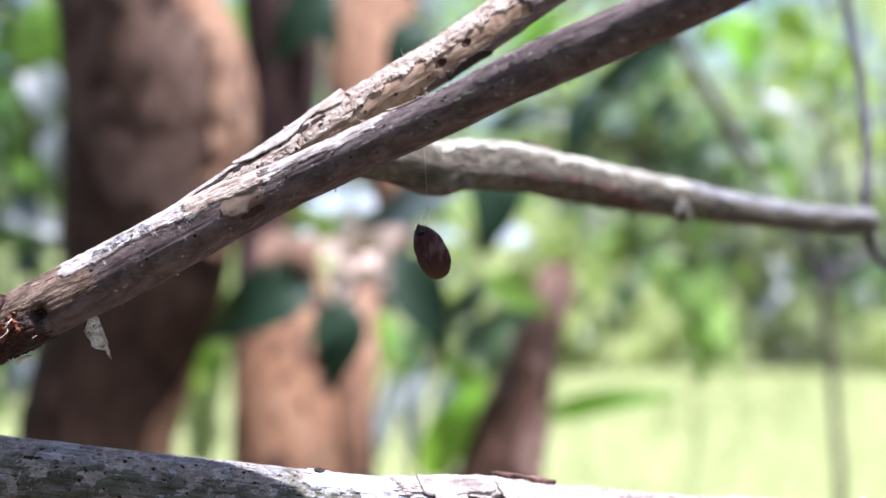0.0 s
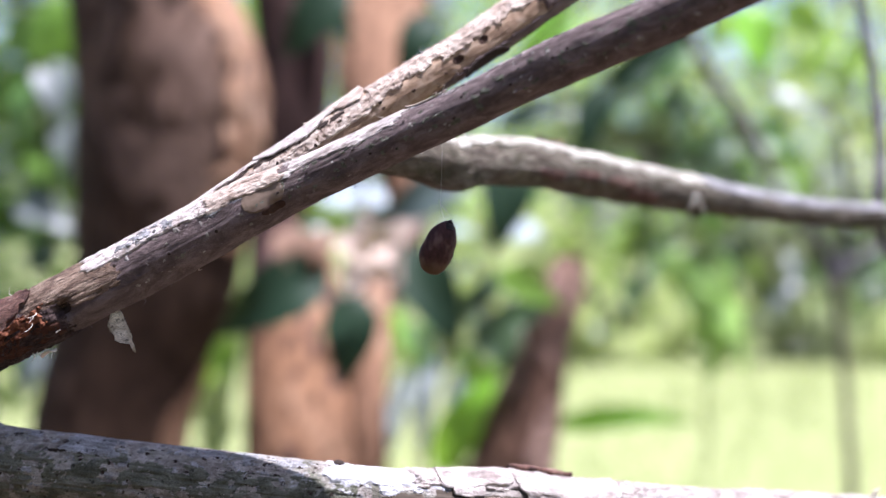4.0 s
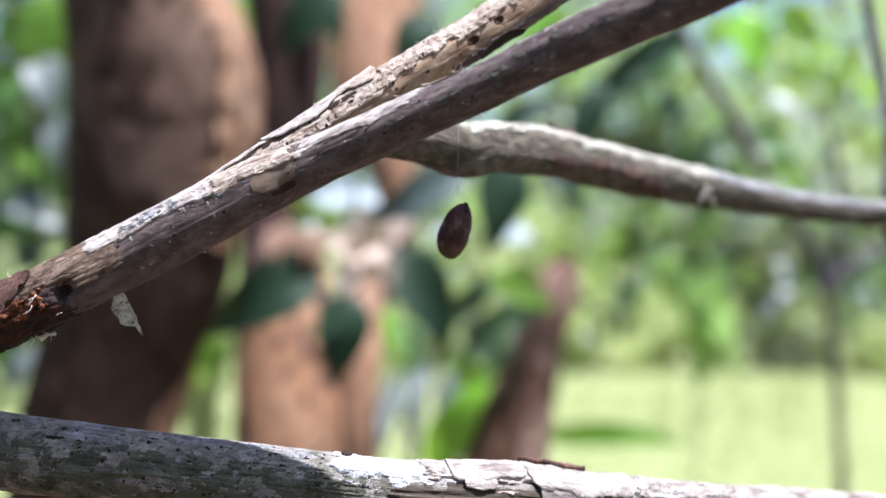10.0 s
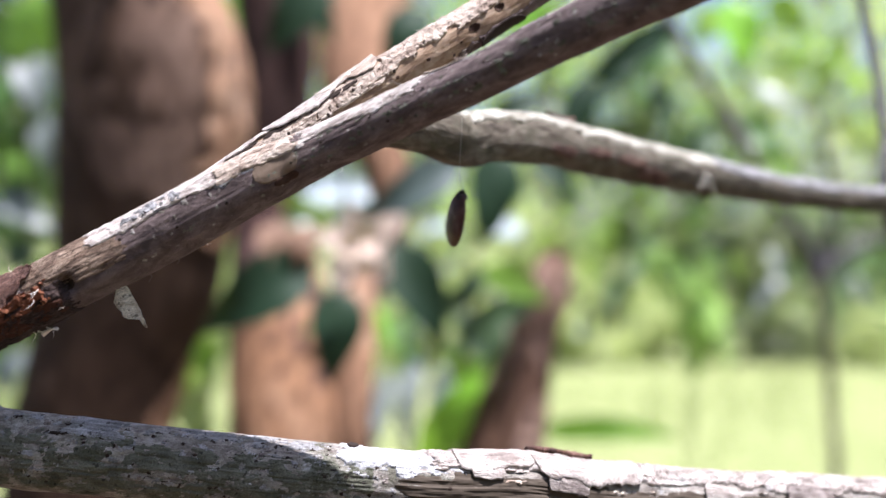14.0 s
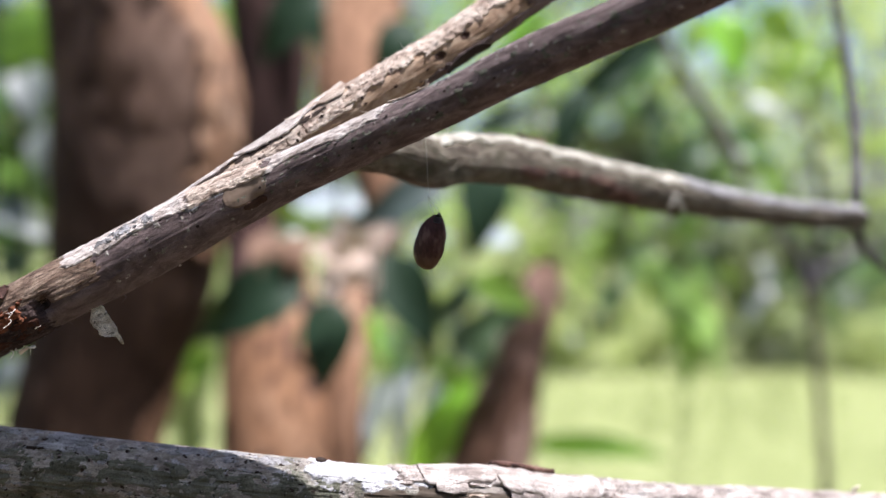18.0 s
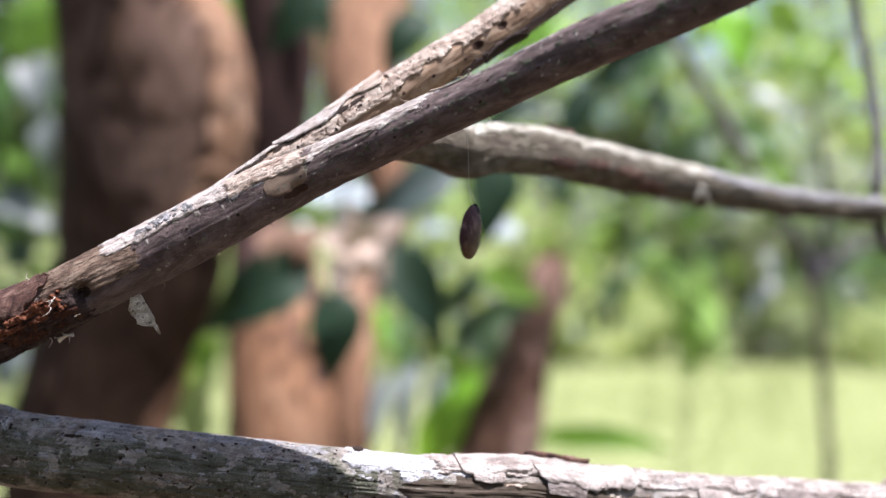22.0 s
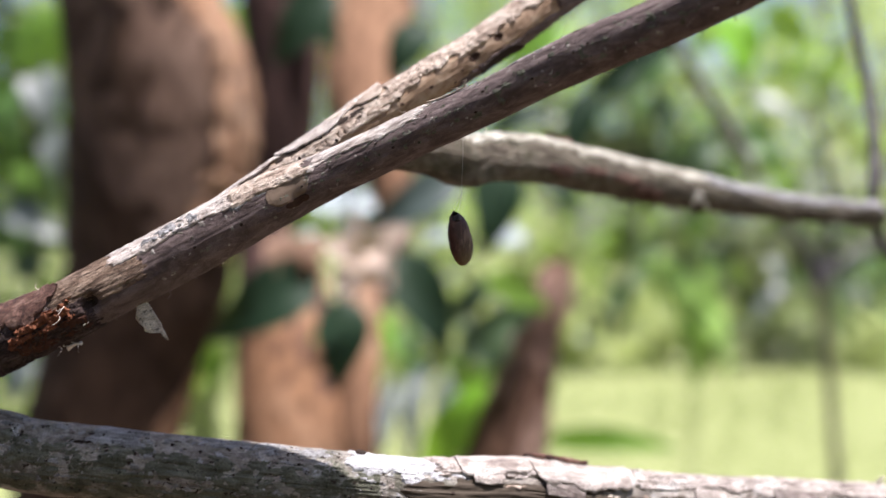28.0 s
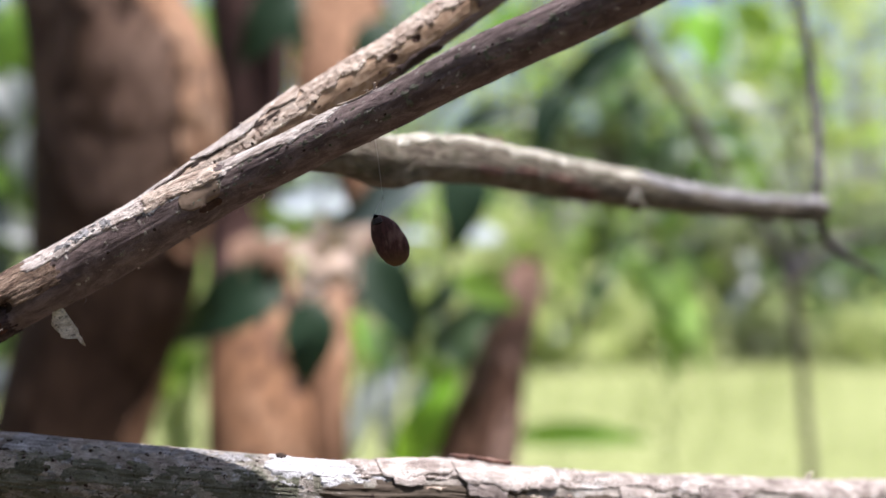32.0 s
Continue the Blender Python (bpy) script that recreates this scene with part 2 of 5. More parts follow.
TRUNK_GREY = trunk_shade("trunk_grey", (0.12, 0.11, 0.075), (0.22, 0.2, 0.14), (0.33, 0.3, 0.22))


def leaf_shade(name, a, b, thin=0.35, rough=0.4, spec=0.5):
    """Leaf green that varies from leaf to leaf, with light shining through."""
    s = Shade(name, rough, spec)
    isl = s.node("ShaderNodeNewGeometry").outputs["Random Per Island"]
    ob = s.node("ShaderNodeObjectInfo").outputs["Random"]
    r = s.node("ShaderNodeMath", **{})
    r.operation = "FRACT"
    add = s.node("ShaderNodeMath")
    s.put(add.inputs[0], isl)
    s.put(add.inputs[1], ob)
    s.put(r.inputs[0], add.outputs[0])
    n = s.noise(s.obj(), 25, 4, 0.6)
    col = s.mix(r.outputs[0], a, b)
    col = s.mix(s.ramp(n, [(0.35, 0.0), (0.7, 0.35)]), col, tuple(min(1, x * 1.6) for x in b))
    s.color(col)
    tr = s.node("ShaderNodeBsdfTranslucent")
    s.put(tr.inputs["Color"], s.mix(0.45, col, (0.35, 0.5, 0.05)))
    mx = s.node("ShaderNodeMixShader", Fac=thin)
    s.put(mx.inputs[1], s.bsdf.outputs[0])
    s.put(mx.inputs[2], tr.outputs[0])
    s.put(s.tree.nodes["Material Output"].inputs["Surface"], mx.outputs[0])
    return s.mat


LEAF_DARK = leaf_shade("leaf_dark", (0.010, 0.024, 0.0125), (0.017, 0.037, 0.019), 0.06, 0.5, 0.12)
LEAF_MID = leaf_shade("leaf_mid", (0.05, 0.12, 0.03), (0.1, 0.2, 0.05), 0.35)
LEAF_BRIGHT = leaf_shade("leaf_bright", (0.09, 0.2, 0.02), (0.18, 0.32, 0.045), 0.5)
LEAF_PALE = leaf_shade("leaf_pale", (0.28, 0.36, 0.12), (0.46, 0.5, 0.24), 0.55)
LEAF_DRY = leaf_shade("leaf_dry", (0.46, 0.34, 0.27), (0.58, 0.45, 0.37), 0.3, 0.7)
LEAF_SLATE = leaf_shade("leaf_slate", (0.05, 0.072, 0.066), (0.085, 0.11, 0.104), 0.1, 0.5, 0.3)
# Four pale tones: sky sheen, glints and sky gaps painted as leaf colour
LEAF_SHEEN = leaf_shade("leaf_sheen", (0.12, 0.14, 0.135), (0.18, 0.2, 0.2), 0.27, 0.4)
LEAF_SKY_GLINT = leaf_shade("leaf_sky_glint", (0.36, 0.42, 0.45), (0.46, 0.52, 0.56), 0.3, 0.5)
LEAF_SKY_SHEEN = leaf_shade("leaf_sky_sheen", (0.62, 0.68, 0.7), (0.74, 0.8, 0.82), 0.35, 0.5)
LEAF_PINK_GLINT = leaf_shade("leaf_pink_glint", (0.5, 0.44, 0.38), (0.62, 0.55, 0.49), 0.3, 0.5)
# Near-black green: deep shade put into the leaf colour
LEAF_DEEP_SHADE = leaf_shade("leaf_deep_shade", (0.012, 0.03, 0.008), (0.024, 0.05, 0.014), 0.12, 0.6, 0.15)
LEAF_OLIVE = leaf_shade("leaf_olive", (0.095, 0.115, 0.052), (0.15, 0.17, 0.085), 0.25)
LEAF_BROWN = leaf_shade("leaf_brown", (0.15, 0.078, 0.045), (0.23, 0.128, 0.08), 0.2, 0.7)
LEAF_LIME = leaf_shade("leaf_lime", (0.17, 0.32, 0.035), (0.3, 0.46, 0.08), 0.5)
LEAF_TUSSOCK = leaf_shade("leaf_tussock", (0.42, 0.47, 0.19), (0.54, 0.58, 0.28), 0.5)
# Frond and vivid greens: sunlight put into colour for blades catching little sun
LEAF_FROND = leaf_shade("leaf_frond", (0.34, 0.54, 0.12), (0.44, 0.62, 0.2), 0.5)
LEAF_VIVID = leaf_shade("leaf_vivid", (0.16, 0.42, 0.018), (0.24, 0.52, 0.04), 0.45)
LEAF_BLADE = leaf_shade("leaf_blade", (0.06, 0.145, 0.008), (0.085, 0.18, 0.014), 0.3, 0.6, 0.15)
LEAF_TEAL = leaf_shade("leaf_teal", (0.1, 0.17, 0.11), (0.15, 0.23, 0.15), 0.4, 0.7, 0.1)
# Darkened leaf green, for unseen crowns and for leaves painted in shade
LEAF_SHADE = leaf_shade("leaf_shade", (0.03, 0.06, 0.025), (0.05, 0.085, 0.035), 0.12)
LEAF_FAR = leaf_shade("leaf_far", (0.1, 0.17, 0.06), (0.2, 0.28, 0.11), 0.45)

gs = Shade("lawn", 0.9, 0.1)
g1 = gs.noise(gs.obj(), 0.35, 5, 0.6)
g2 = gs.noise(gs.obj(), 14, 6, 0.7)
gs.color(gs.mix(gs.ramp(g2, [(0.3, 0.0), (0.7, 1.0)]), gs.ramp(g1, [(0.35, (0.185, 0.212, 0.07)), (0.65, (0.262, 0.288, 0.115))]), (0.265, 0.29, 0.135)))
# Brown ground out of view, added to cut green light bounced upward
unseen_earth = gs.node("ShaderNodeVectorMath")
unseen_earth.operation = "DISTANCE"
gs.put(unseen_earth.inputs[0], gs.obj())
unseen_earth.inputs[1].default_value = (-0.6, 1.2, 0.0)
rim = gs.node("ShaderNodeMath")
rim.operation = "MULTIPLY_ADD"
gs.put(rim.inputs[0], gs.noise(gs.obj(), 0.5, 3, 0.5))
rim.inputs[1].default_value = 5.0
gs.put(rim.inputs[2], unseen_earth.outputs["Value"])
near = gs.node("ShaderNodeMath")
near.operation = "MULTIPLY_ADD"
gs.put(near.inputs[0], g2)
near.inputs[1].default_value = 1.2
gs.put(near.inputs[2], rim.outputs[0])
unseen_litter = gs.ramp(gs.noise(gs.obj(), 30, 6, 0.7), [(0.35, (0.05, 0.034, 0.025)), (0.65, (0.13, 0.092, 0.07))])
span = gs.node("ShaderNodeMapRange")
gs.put(span.inputs["Value"], near.outputs[0])
span.inputs["From Min"].default_value, span.inputs["From Max"].default_value = 7.4, 8.4
gs.color(gs.mix(span.outputs[0], unseen_litter, gs.bsdf.inputs["Base Color"].links[0].from_socket))
gs.bump(g2, 0.8, 0.03)
LAWN = gs.mat
GRASS = leaf_shade("grass_blade", (0.2, 0.235, 0.085), (0.3, 0.325, 0.145), 0.4, 0.6)


# ---- building helpers ----
def mesh_of(name, verts, faces, mat, uvs=None, smooth=True):
    me = bpy.data.meshes.new(name)
    me.from_pydata([tuple(v) for v in verts], [], faces)
    me.materials.append(mat)
    if uvs is not None:
        lay = me.uv_layers.new(name="UVMap")
        loop_v = np.empty(len(me.loops), dtype=np.int32)
        me.loops.foreach_get("vertex_index", loop_v)
        lay.data.foreach_set("uv", np.asarray(uvs, dtype=np.float32)[loop_v].ravel())
    if smooth:
        me.polygons.foreach_set("use_smooth", [True] * len(me.polygons))
    me.update()
    return me


def part(name, me, parent, label=""):
    ob = new(name, me)
    ob.parent = parent
    if label:
        ob["label"] = label
    return ob


def empty(name, at, label, category, group="", kind=""):
    ob = new(name)
    ob.location = at
    ob.empty_display_size = 0.05
    return tagged(ob, label, category, group, kind)


def spline(pts, n):
    """n rows of x, y, z, r along a smooth line through the points."""
    p = np.array(pts, float)
    d = np.r_[0, np.cumsum(np.linalg.norm(np.diff(p[:, :3], axis=0), axis=1))]
    q = np.vstack([2 * p[0] - p[1], p, 2 * p[-1] - p[-2]])
    out = []
    for s in np.linspace(0, d[-1], n):
        i = min(int(np.searchsorted(d, s, "right")) - 1, len(p) - 2)
        t = (s - d[i]) / (d[i + 1] - d[i])
        a, b, c, e = q[i], q[i + 1], q[i + 2], q[i + 3]
        out.append(0.5 * (2 * b + (c - a) * t + (2 * a - 5 * b + 4 * c - e) * t * t + (3 * b - a - 3 * c + e) * t ** 3))
    return np.array(out), np.linspace(0, d[-1], n)


def rag(d, seed):
    """An uneven torn edge along d metres."""
    return noise.noise((d * 70, seed, 0.3)) + 0.4 * noise.noise((d * 230, seed, 4.1)) + 0.22 * noise.noise((d * 800, seed, 9.7))


class Limb:
    """A limb's skin: a place on it is x along it and an angle round it (0 faces -y, 90 is its upper side)."""

    def __init__(self, pts, seed, n=420, lump=0.08, groove=0.05, ring=26.0, dents=(), fine=None):
        self.rows, self.s = spline(pts, n if fine is None else 3000)
        if fine is not None:
            inside = (self.rows[:, 0] > fine[0]) & (self.rows[:, 0] < fine[1])
            want = np.cumsum(np.where(inside, 1 / 0.0007, 1 / 0.012) * np.gradient(self.s))
            pick = np.unique(np.searchsorted(want, np.linspace(want[0], want[-1], int(want[-1] - want[0])))).clip(0, 2999)
            self.rows, self.s = self.rows[pick], self.s[pick]
        self.seed, self.lump, self.groove, self.ring, self.dents = seed, lump, groove, ring, dents
        p = self.rows[:, :3]
        tan = np.gradient(p, axis=0)
        self.t = tan / np.linalg.norm(tan, axis=1)[:, None]
        e1 = np.array([0, -1.0, 0]) - self.t * (self.t @ np.array([0, -1.0, 0]))[:, None]
        self.e1 = e1 / np.linalg.norm(e1, axis=1)[:, None]
        self.e2 = np.cross(self.e1, self.t)
        if self.e2[:, 2].sum() + 0.5 * self.e2[:, 0].sum() < 0:
            self.e2 *= -1

    def index(self, x):
        return float(np.interp(x, self.rows[:, 0], np.arange(len(self.rows))))

    def skin(self, i, a, h=0.0):
        """Place at row i (may lie between rows), angle a in radians, h above the skin."""
        k = min(int(i), len(self.rows) - 2)
        f = i - k
        c = self.rows[k] * (1 - f) + self.rows[k + 1] * f
        e1 = self.e1[k] * (1 - f) + self.e1[k + 1] * f
        e2 = self.e2[k] * (1 - f) + self.e2[k + 1] * f
        s = self.s[k] * (1 - f) + self.s[k + 1] * f
        ca, sa = math.cos(a), math.sin(a)
        big = noise.noise((s * self.ring + self.seed * 7.1, ca * 1.1, sa * 1.1))
        mid = noise.noise((s * 90 + self.seed, ca * 3.2, sa * 3.2))
        fis = noise.noise((s * 38 + self.seed * 3, ca * 9, sa * 9))
        fis2 = noise.noise((s * 110 + self.seed * 5, ca * 22, sa * 22))
        r = c[3] * (1 + self.lump * big + 0.4 * self.lump * mid - self.groove * max(0, fis) ** 0.7 + 0.35 * self.groove * fis2)
        for x, ang, dx, da, depth in self.dents:
            q = ((c[0] - x) / dx) ** 2 + ((a - ang) / da) ** 2
            if q < 4:
                r += depth * math.exp(-q * 1.5)
        return c[:3] + (r + h) * (ca * e1 + sa * e2), s, c[3]

    def mesh(self, name, mat, around=72):
        n = len(self.rows)
        verts, uvs, faces = [], [], []
        for i in range(n):
            for j in range(around):
                a = -math.pi + 2 * math.pi * j / around
                p, s, r = self.skin(i, a)
                verts.append(p)
                uvs.append((s, a * 0.013))
        for i in range(n - 1):
            for j in range(around):
                b, c = i * around + j, i * around + (j + 1) % around
                faces.append((b, b + around, c + around, c))
        for i in (0, n - 1):
            verts.append(self.rows[i, :3] + self.t[i] * (0.002 if i else -0.002))
            uvs.append((self.s[i], 0))
            k = len(verts) - 1
            for j in range(around):
                b, c = i * around + j, i * around + (j + 1) % around
                faces.append((k, b, c) if i else (k, c, b))
        return mesh_of(name, verts, faces, mat, uvs)

    def flake(self, name, mat, x0, x1, a0, a1, lift=0.0006, thick=0.0006, curl=0.0, ragged=0.35, seed=0, na=9, nx=34, edge=0.0, taper=0.5):
        """A ragged sheet on the skin between two places and two angles in degrees. lift: the gap below it; curl: how far its upper or lower edge stands off; taper: how pointed its ends are."""
        i0, i1 = self.index(x0), self.index(x1)
        nx = max(nx, min(160, int(abs(x1 - x0) / 0.0005)))
        top, low, uvs = [], [], []
        mid, half = radians((a0 + a1) / 2), radians(abs(a1 - a0) / 2)
        for u in range(nx + 1):
            f = u / nx
            w = (1 - abs(2 * f - 1) ** (2 / max(taper, 0.05))) ** 0.5 if taper else 1.0
            w = max(w, 0.12)
            d = f * abs(x1 - x0)
            hi = w * (1 + ragged * rag(d, seed * 3.7 + 1.3))
            lo = w * (1 + ragged * rag(d, seed * 2.9 + 8.3))
            for v in range(na + 1):
                g = v / na
                a = mid + half * (-lo + (hi + lo) * g)
                end = 0.35 * ragged * noise.noise((g * 5 + seed, 2.2, seed)) * (i1 - i0) * 0.12 * (1 if u in (0, nx) else 0)
                i = min(max(i0 + (i1 - i0) * f + end, 0), len(self.rows) - 1.001)
                rise = curl * (max(0, 2 * g - 1) ** 2 if curl > 0 else -max(0, 1 - 2 * g) ** 2)
                rise += edge * abs(2 * f - 1) ** 3 + 0.25 * thick * noise.noise((f * 23, g * 7, seed))
                p, s, _ = self.skin(i, a, lift + thick + rise)
                q, s, _ = self.skin(i, a, lift * (1 - 0.9 * (v in (0, na)) * 0) + rise)
                top.append(p)
                low.append(q)
                uvs.append((s + seed * 0.37, a * 0.013 + seed * 0.11))
        m = na + 1
        k = len(top)
        faces = []
        for u in range(nx):
            for v in range(na):
                b = u * m + v
                faces.append((b, b + m, b + m + 1, b + 1))
                faces.append((k + b, k + b + 1, k + b + m + 1, k + b + m))
        rim = [v for v in range(na)] + [u * m + na for u in range(nx)] + [nx * m + v for v in range(na, 0, -1)] + [u * m for u in range(nx, 0, -1)]
        for b, c in zip(rim, rim[1:] + rim[:1]):
            faces.append((b, c, k + c, k + b))
        me = mesh_of(name, top + low, faces, mat, uvs + uvs)
        return me

    def crust(self, name, mat, x0, x1, a0, a1, thick=0.0006, seed=0, cover=0.0, fx=90.0, fa=220.0, soft=18.0, ends=0.006, crack=0.05, step=0.00055):
        """A broken layer of bark or lichen on the skin: ragged rims, gaps and islands, each with its thickness. cover: how whole it is."""
        i0, i1 = self.index(x0), self.index(x1)
        k0 = int(i0)
        length = self.s[int(i1)] - self.s[k0]
        r = float(np.mean(self.rows[k0:int(i1) + 1, 3]))
        nx, na = int(length / step), int(radians(a1 - a0) * r / step)
        si = np.interp(np.linspace(self.s[k0], self.s[int(i1)], nx + 1), self.s, np.arange(len(self.s)))
        level = np.zeros((nx + 1, na + 1))
        for u in range(nx + 1):
            d = u / nx * length
            for v in range(na + 1):
                a = a0 + (a1 - a0) * v / na
                w = radians(a) * r
                n1 = noise.noise((d * fx, w * fa, seed)) + 0.5 * noise.noise((d * fx * 2.7, w * fa * 2.3, seed + 5)) + 0.3 * noise.noise((d * fx * 7, w * fa * 5, seed + 9))
                b = min((a - a0) / soft, (a1 - a) / soft, d / ends, (length - d) / ends, 1.0)
                m = 1.3 * b - 0.65 + cover + 0.8 * n1
                n2 = abs(noise.noise((d * fx * 1.3, w * fa * 1.7, seed + 20)))
                level[u, v] = min(m, (n2 - crack) * 6 + 0.15 if crack else m)
        keep = np.full((nx + 1, na + 1), -1, int)
        live = level > -0.12
        near = live.copy()
        near[1:] |= live[:-1]
        near[:-1] |= live[1:]
        near[:, 1:] |= live[:, :-1]
        near[:, :-1] |= live[:, 1:]
        verts, uvs, faces = [], [], []
        for u in range(nx + 1):
            for v in range(na + 1):
                if near[u, v]:
                    a = radians(a0 + (a1 - a0) * v / na)
                    h = thick * min(1.0, max(-0.35, level[u, v] / 0.13))
                    if h > 0:
                        h += 0.6 * thick * noise.noise((u * 0.17, v * 0.23, seed)) + 0.35 * thick * noise.noise((u * 0.45, v * 0.5, seed))
                    p, s, _ = self.skin(min(si[u], len(self.rows) - 1.001), a, h)
                    keep[u, v] = len(verts)
                    verts.append(p)
                    uvs.append((s + seed * 0.37, a * 0.013 + seed * 0.11))
        for u in range(nx):
            for v in range(na):
                q = (keep[u, v], keep[u + 1, v], keep[u + 1, v + 1], keep[u, v + 1])
                if min(q) >= 0:
                    faces.append(tuple(int(x) for x in q))
        return mesh_of(name, verts, faces, mat, uvs, False)


def tube(name, pts, mat, n=24, around=8, rough=0.0, seed=0):
    """A round strand through points x, y, z, r."""
    limb = Limb(pts, seed, n, rough, 0.0, 8.0)
    return limb.mesh(name, mat, around)


def trunk_mesh(name, pts, mat, seed, n=90, around=40, flute=0.06):
    limb = Limb(pts, seed, n, 0.055, flute, 2.2)
    return limb.mesh(name, mat, around)


def leaf_mesh(name, base, tip, width, mat, droop=0.12, fold=0.25, face=(0, -1, 0.25), n=12):
    """A blade from base to tip with a midrib fold, a pointed tip and a slight arch; a short stalk belongs to it."""
    base, tip = Vector(base), Vector(tip)
    ax = tip - base
    ln = ax.length
    ax = ax / ln
    nrm = Vector(face)
    nrm = (nrm - ax * nrm.dot(ax)).normalized()
    side = ax.cross(nrm).normalized()
    verts, faces, uvs = [], [], []
    for i in range(n + 1):
        f = i / n
        w = width * 0.5 * (math.sin(math.pi * min(1, f ** 0.75)) ** 0.85 * (1 - 0.25 * f) + 0.01)
        c = base + ax * (ln * f) + nrm * (ln * droop * math.sin(math.pi * f))
        for k in (-1, -0.5, 0, 0.5, 1):
            wav = 0.04 * width * math.sin(9 * f + 2 * k)
            verts.append(c + side * (w * k) + nrm * (fold * w * abs(k) + wav * abs(k)))
            uvs.append((f * ln, k * w))
    for i in range(n):
        for k in range(4):
            b = i * 5 + k
            faces.append((b, b + 1, b + 6, b + 5))
    m = len(verts)
    for i, f in enumerate((-0.18, 0.0, 0.5)):
        c = base + ax * (ln * f) - nrm * (0.004 if f >= 0 else 0) + nrm * (ln * droop * math.sin(math.pi * max(0, f)))
        for j in range(4):
            t = math.pi / 2 * j
            verts.append(c + (side * math.cos(t) + nrm * math.sin(t)) * width * 0.02)
            uvs.append((f * ln, 0))
    for i in range(2):
        for j in range(4):
            b, c = m + i * 4 + j, m + i * 4 + (j + 1) % 4
            faces.append((b, c, c + 4, b + 4))
    return mesh_of(name, verts, faces, mat, uvs)


def leaf_cloud(name, centres, size, mat, seed, spread=0.35, flat=0.5):
    """Many small folded leaves round the centres (x, y, z rows), one mesh."""
    rng = np.random.default_rng(seed)
    n = len(centres)
    ax = rng.normal(size=(n, 3))
    ax[:, 2] = ax[:, 2] * 0.6 - 0.35
    ax /= np.linalg.norm(ax, axis=1)[:, None]
    up = rng.normal(size=(n, 3)) * flat + np.array([0, 0, 1])
    sd = np.cross(ax, up)
    sd /= np.linalg.norm(sd, axis=1)[:, None] + 1e-9
    nr = np.cross(sd, ax)
    ln = size * rng.uniform(1 - spread, 1 + spread, n)[:, None]
    c = np.asarray(centres)
    w = ln * 0.24
    v = np.stack([c, c + ax * ln * 0.5 + sd * w + nr * ln * 0.06, c + ax * ln * 0.5, c + ax * ln * 0.5 - sd * w + nr * ln * 0.06, c + ax * ln - nr * ln * 0.1], axis=1).reshape(-1, 3)
    b = np.arange(n)[:, None] * 5
    tri = np.concatenate([b + [0, 1, 2], b + [0, 2, 3], b + [2, 1, 4], b + [3, 2, 4]], axis=0)
    me = bpy.data.meshes.new(name)
    me.vertices.add(len(v))
    me.vertices.foreach_set("co", v.astype(np.float32).ravel())
    me.loops.add(tri.size)
    me.polygons.add(len(tri))
    me.polygons.foreach_set("loop_start", np.arange(0, tri.size, 3, dtype=np.int32))
    me.loops.foreach_set("vertex_index", tri.astype(np.int32).ravel())
    me.materials.append(mat)
    me.update(calc_edges=True)
    me.validate()
    return me


def clumps(rng, centre, radii, groups, each, spread, top_heavy=0.0):
    """Leaf places in uneven clumps within an ellipsoid."""
    g = rng.normal(size=(groups, 3))
    g /= np.linalg.norm(g, axis=1)[:, None]
    g *= rng.uniform(0.45, 1.0, (groups, 1)) ** 0.6
    g = np.array(centre) + g * np.array(radii)
    pts = np.repeat(g, each, axis=0) + rng.normal(size=(groups * each, 3)) * spread
    return pts


# ---- ground and distance ----
def ground():
    rng = np.random.default_rng(5)
    xs = np.r_[-400, -150, -60, np.linspace(-30, 30, 61), 60, 150, 400]
    ys = np.r_[-60, -20, np.linspace(-8, 45, 54), 70, 120, 300, 900]
    verts, faces = [], []
    for y in ys:
        for x in xs:
            near = max(0.0, 1 - math.hypot(x, y - 3) / 40)
            verts.append((x, y, 0.05 * near * noise.noise((x * 0.6, y * 0.6, 2.0)) - 0.02))
    m = len(xs)
    for j in range(len(ys) - 1):
        for i in range(m - 1):
            b = j * m + i
            faces.append((b, b + 1, b + m + 1, b + m))
    g = new("ground", mesh_of("ground", verts, faces, LAWN))
    tagged(g, "sunlit yellow-green mown lawn reaching to the trees", "ground", kind="structure")
    n = 26000
    tall = 7000
    c = np.c_[rng.uniform(-9, 14, n), rng.uniform(6.5, 17, n), np.zeros(n)]
    c[:tall, 1] = 15.6 - np.abs(rng.normal(0, 1.3, tall))
    ang = rng.uniform(0, 2 * math.pi, n)
    d = np.c_[np.cos(ang), np.sin(ang), np.zeros(n)]
    h = rng.uniform(0.03, 0.09, n)[:, None]
    h[:tall] *= (2.0 + 3.0 * rng.random((tall, 1))) * np.clip(1.2 - np.abs(c[:tall, 1:2] - 15.6) * 0.35, 0.3, 1.2)
    lean = np.c_[rng.normal(0, 0.02, n), rng.normal(0, 0.02, n), np.zeros(n)]
    v = np.stack([c - d * (0.006 + 0.06 * h) - [0, 0, 0.03], c + d * (0.006 + 0.06 * h) - [0, 0, 0.03], c + lean + h * [0, 0, 1]], axis=1).reshape(-1, 3)
    me = bpy.data.meshes.new("grass")
    me.vertices.add(len(v))
    me.vertices.foreach_set("co", v.astype(np.float32).ravel())
    me.loops.add(len(v))
    me.polygons.add(n)
    me.polygons.foreach_set("loop_start", np.arange(0, 3 * n, 3, dtype=np.int32))
    me.loops.foreach_set("vertex_index", np.arange(3 * n, dtype=np.int32))
    me.materials.append(GRASS)
    me.update(calc_edges=True)
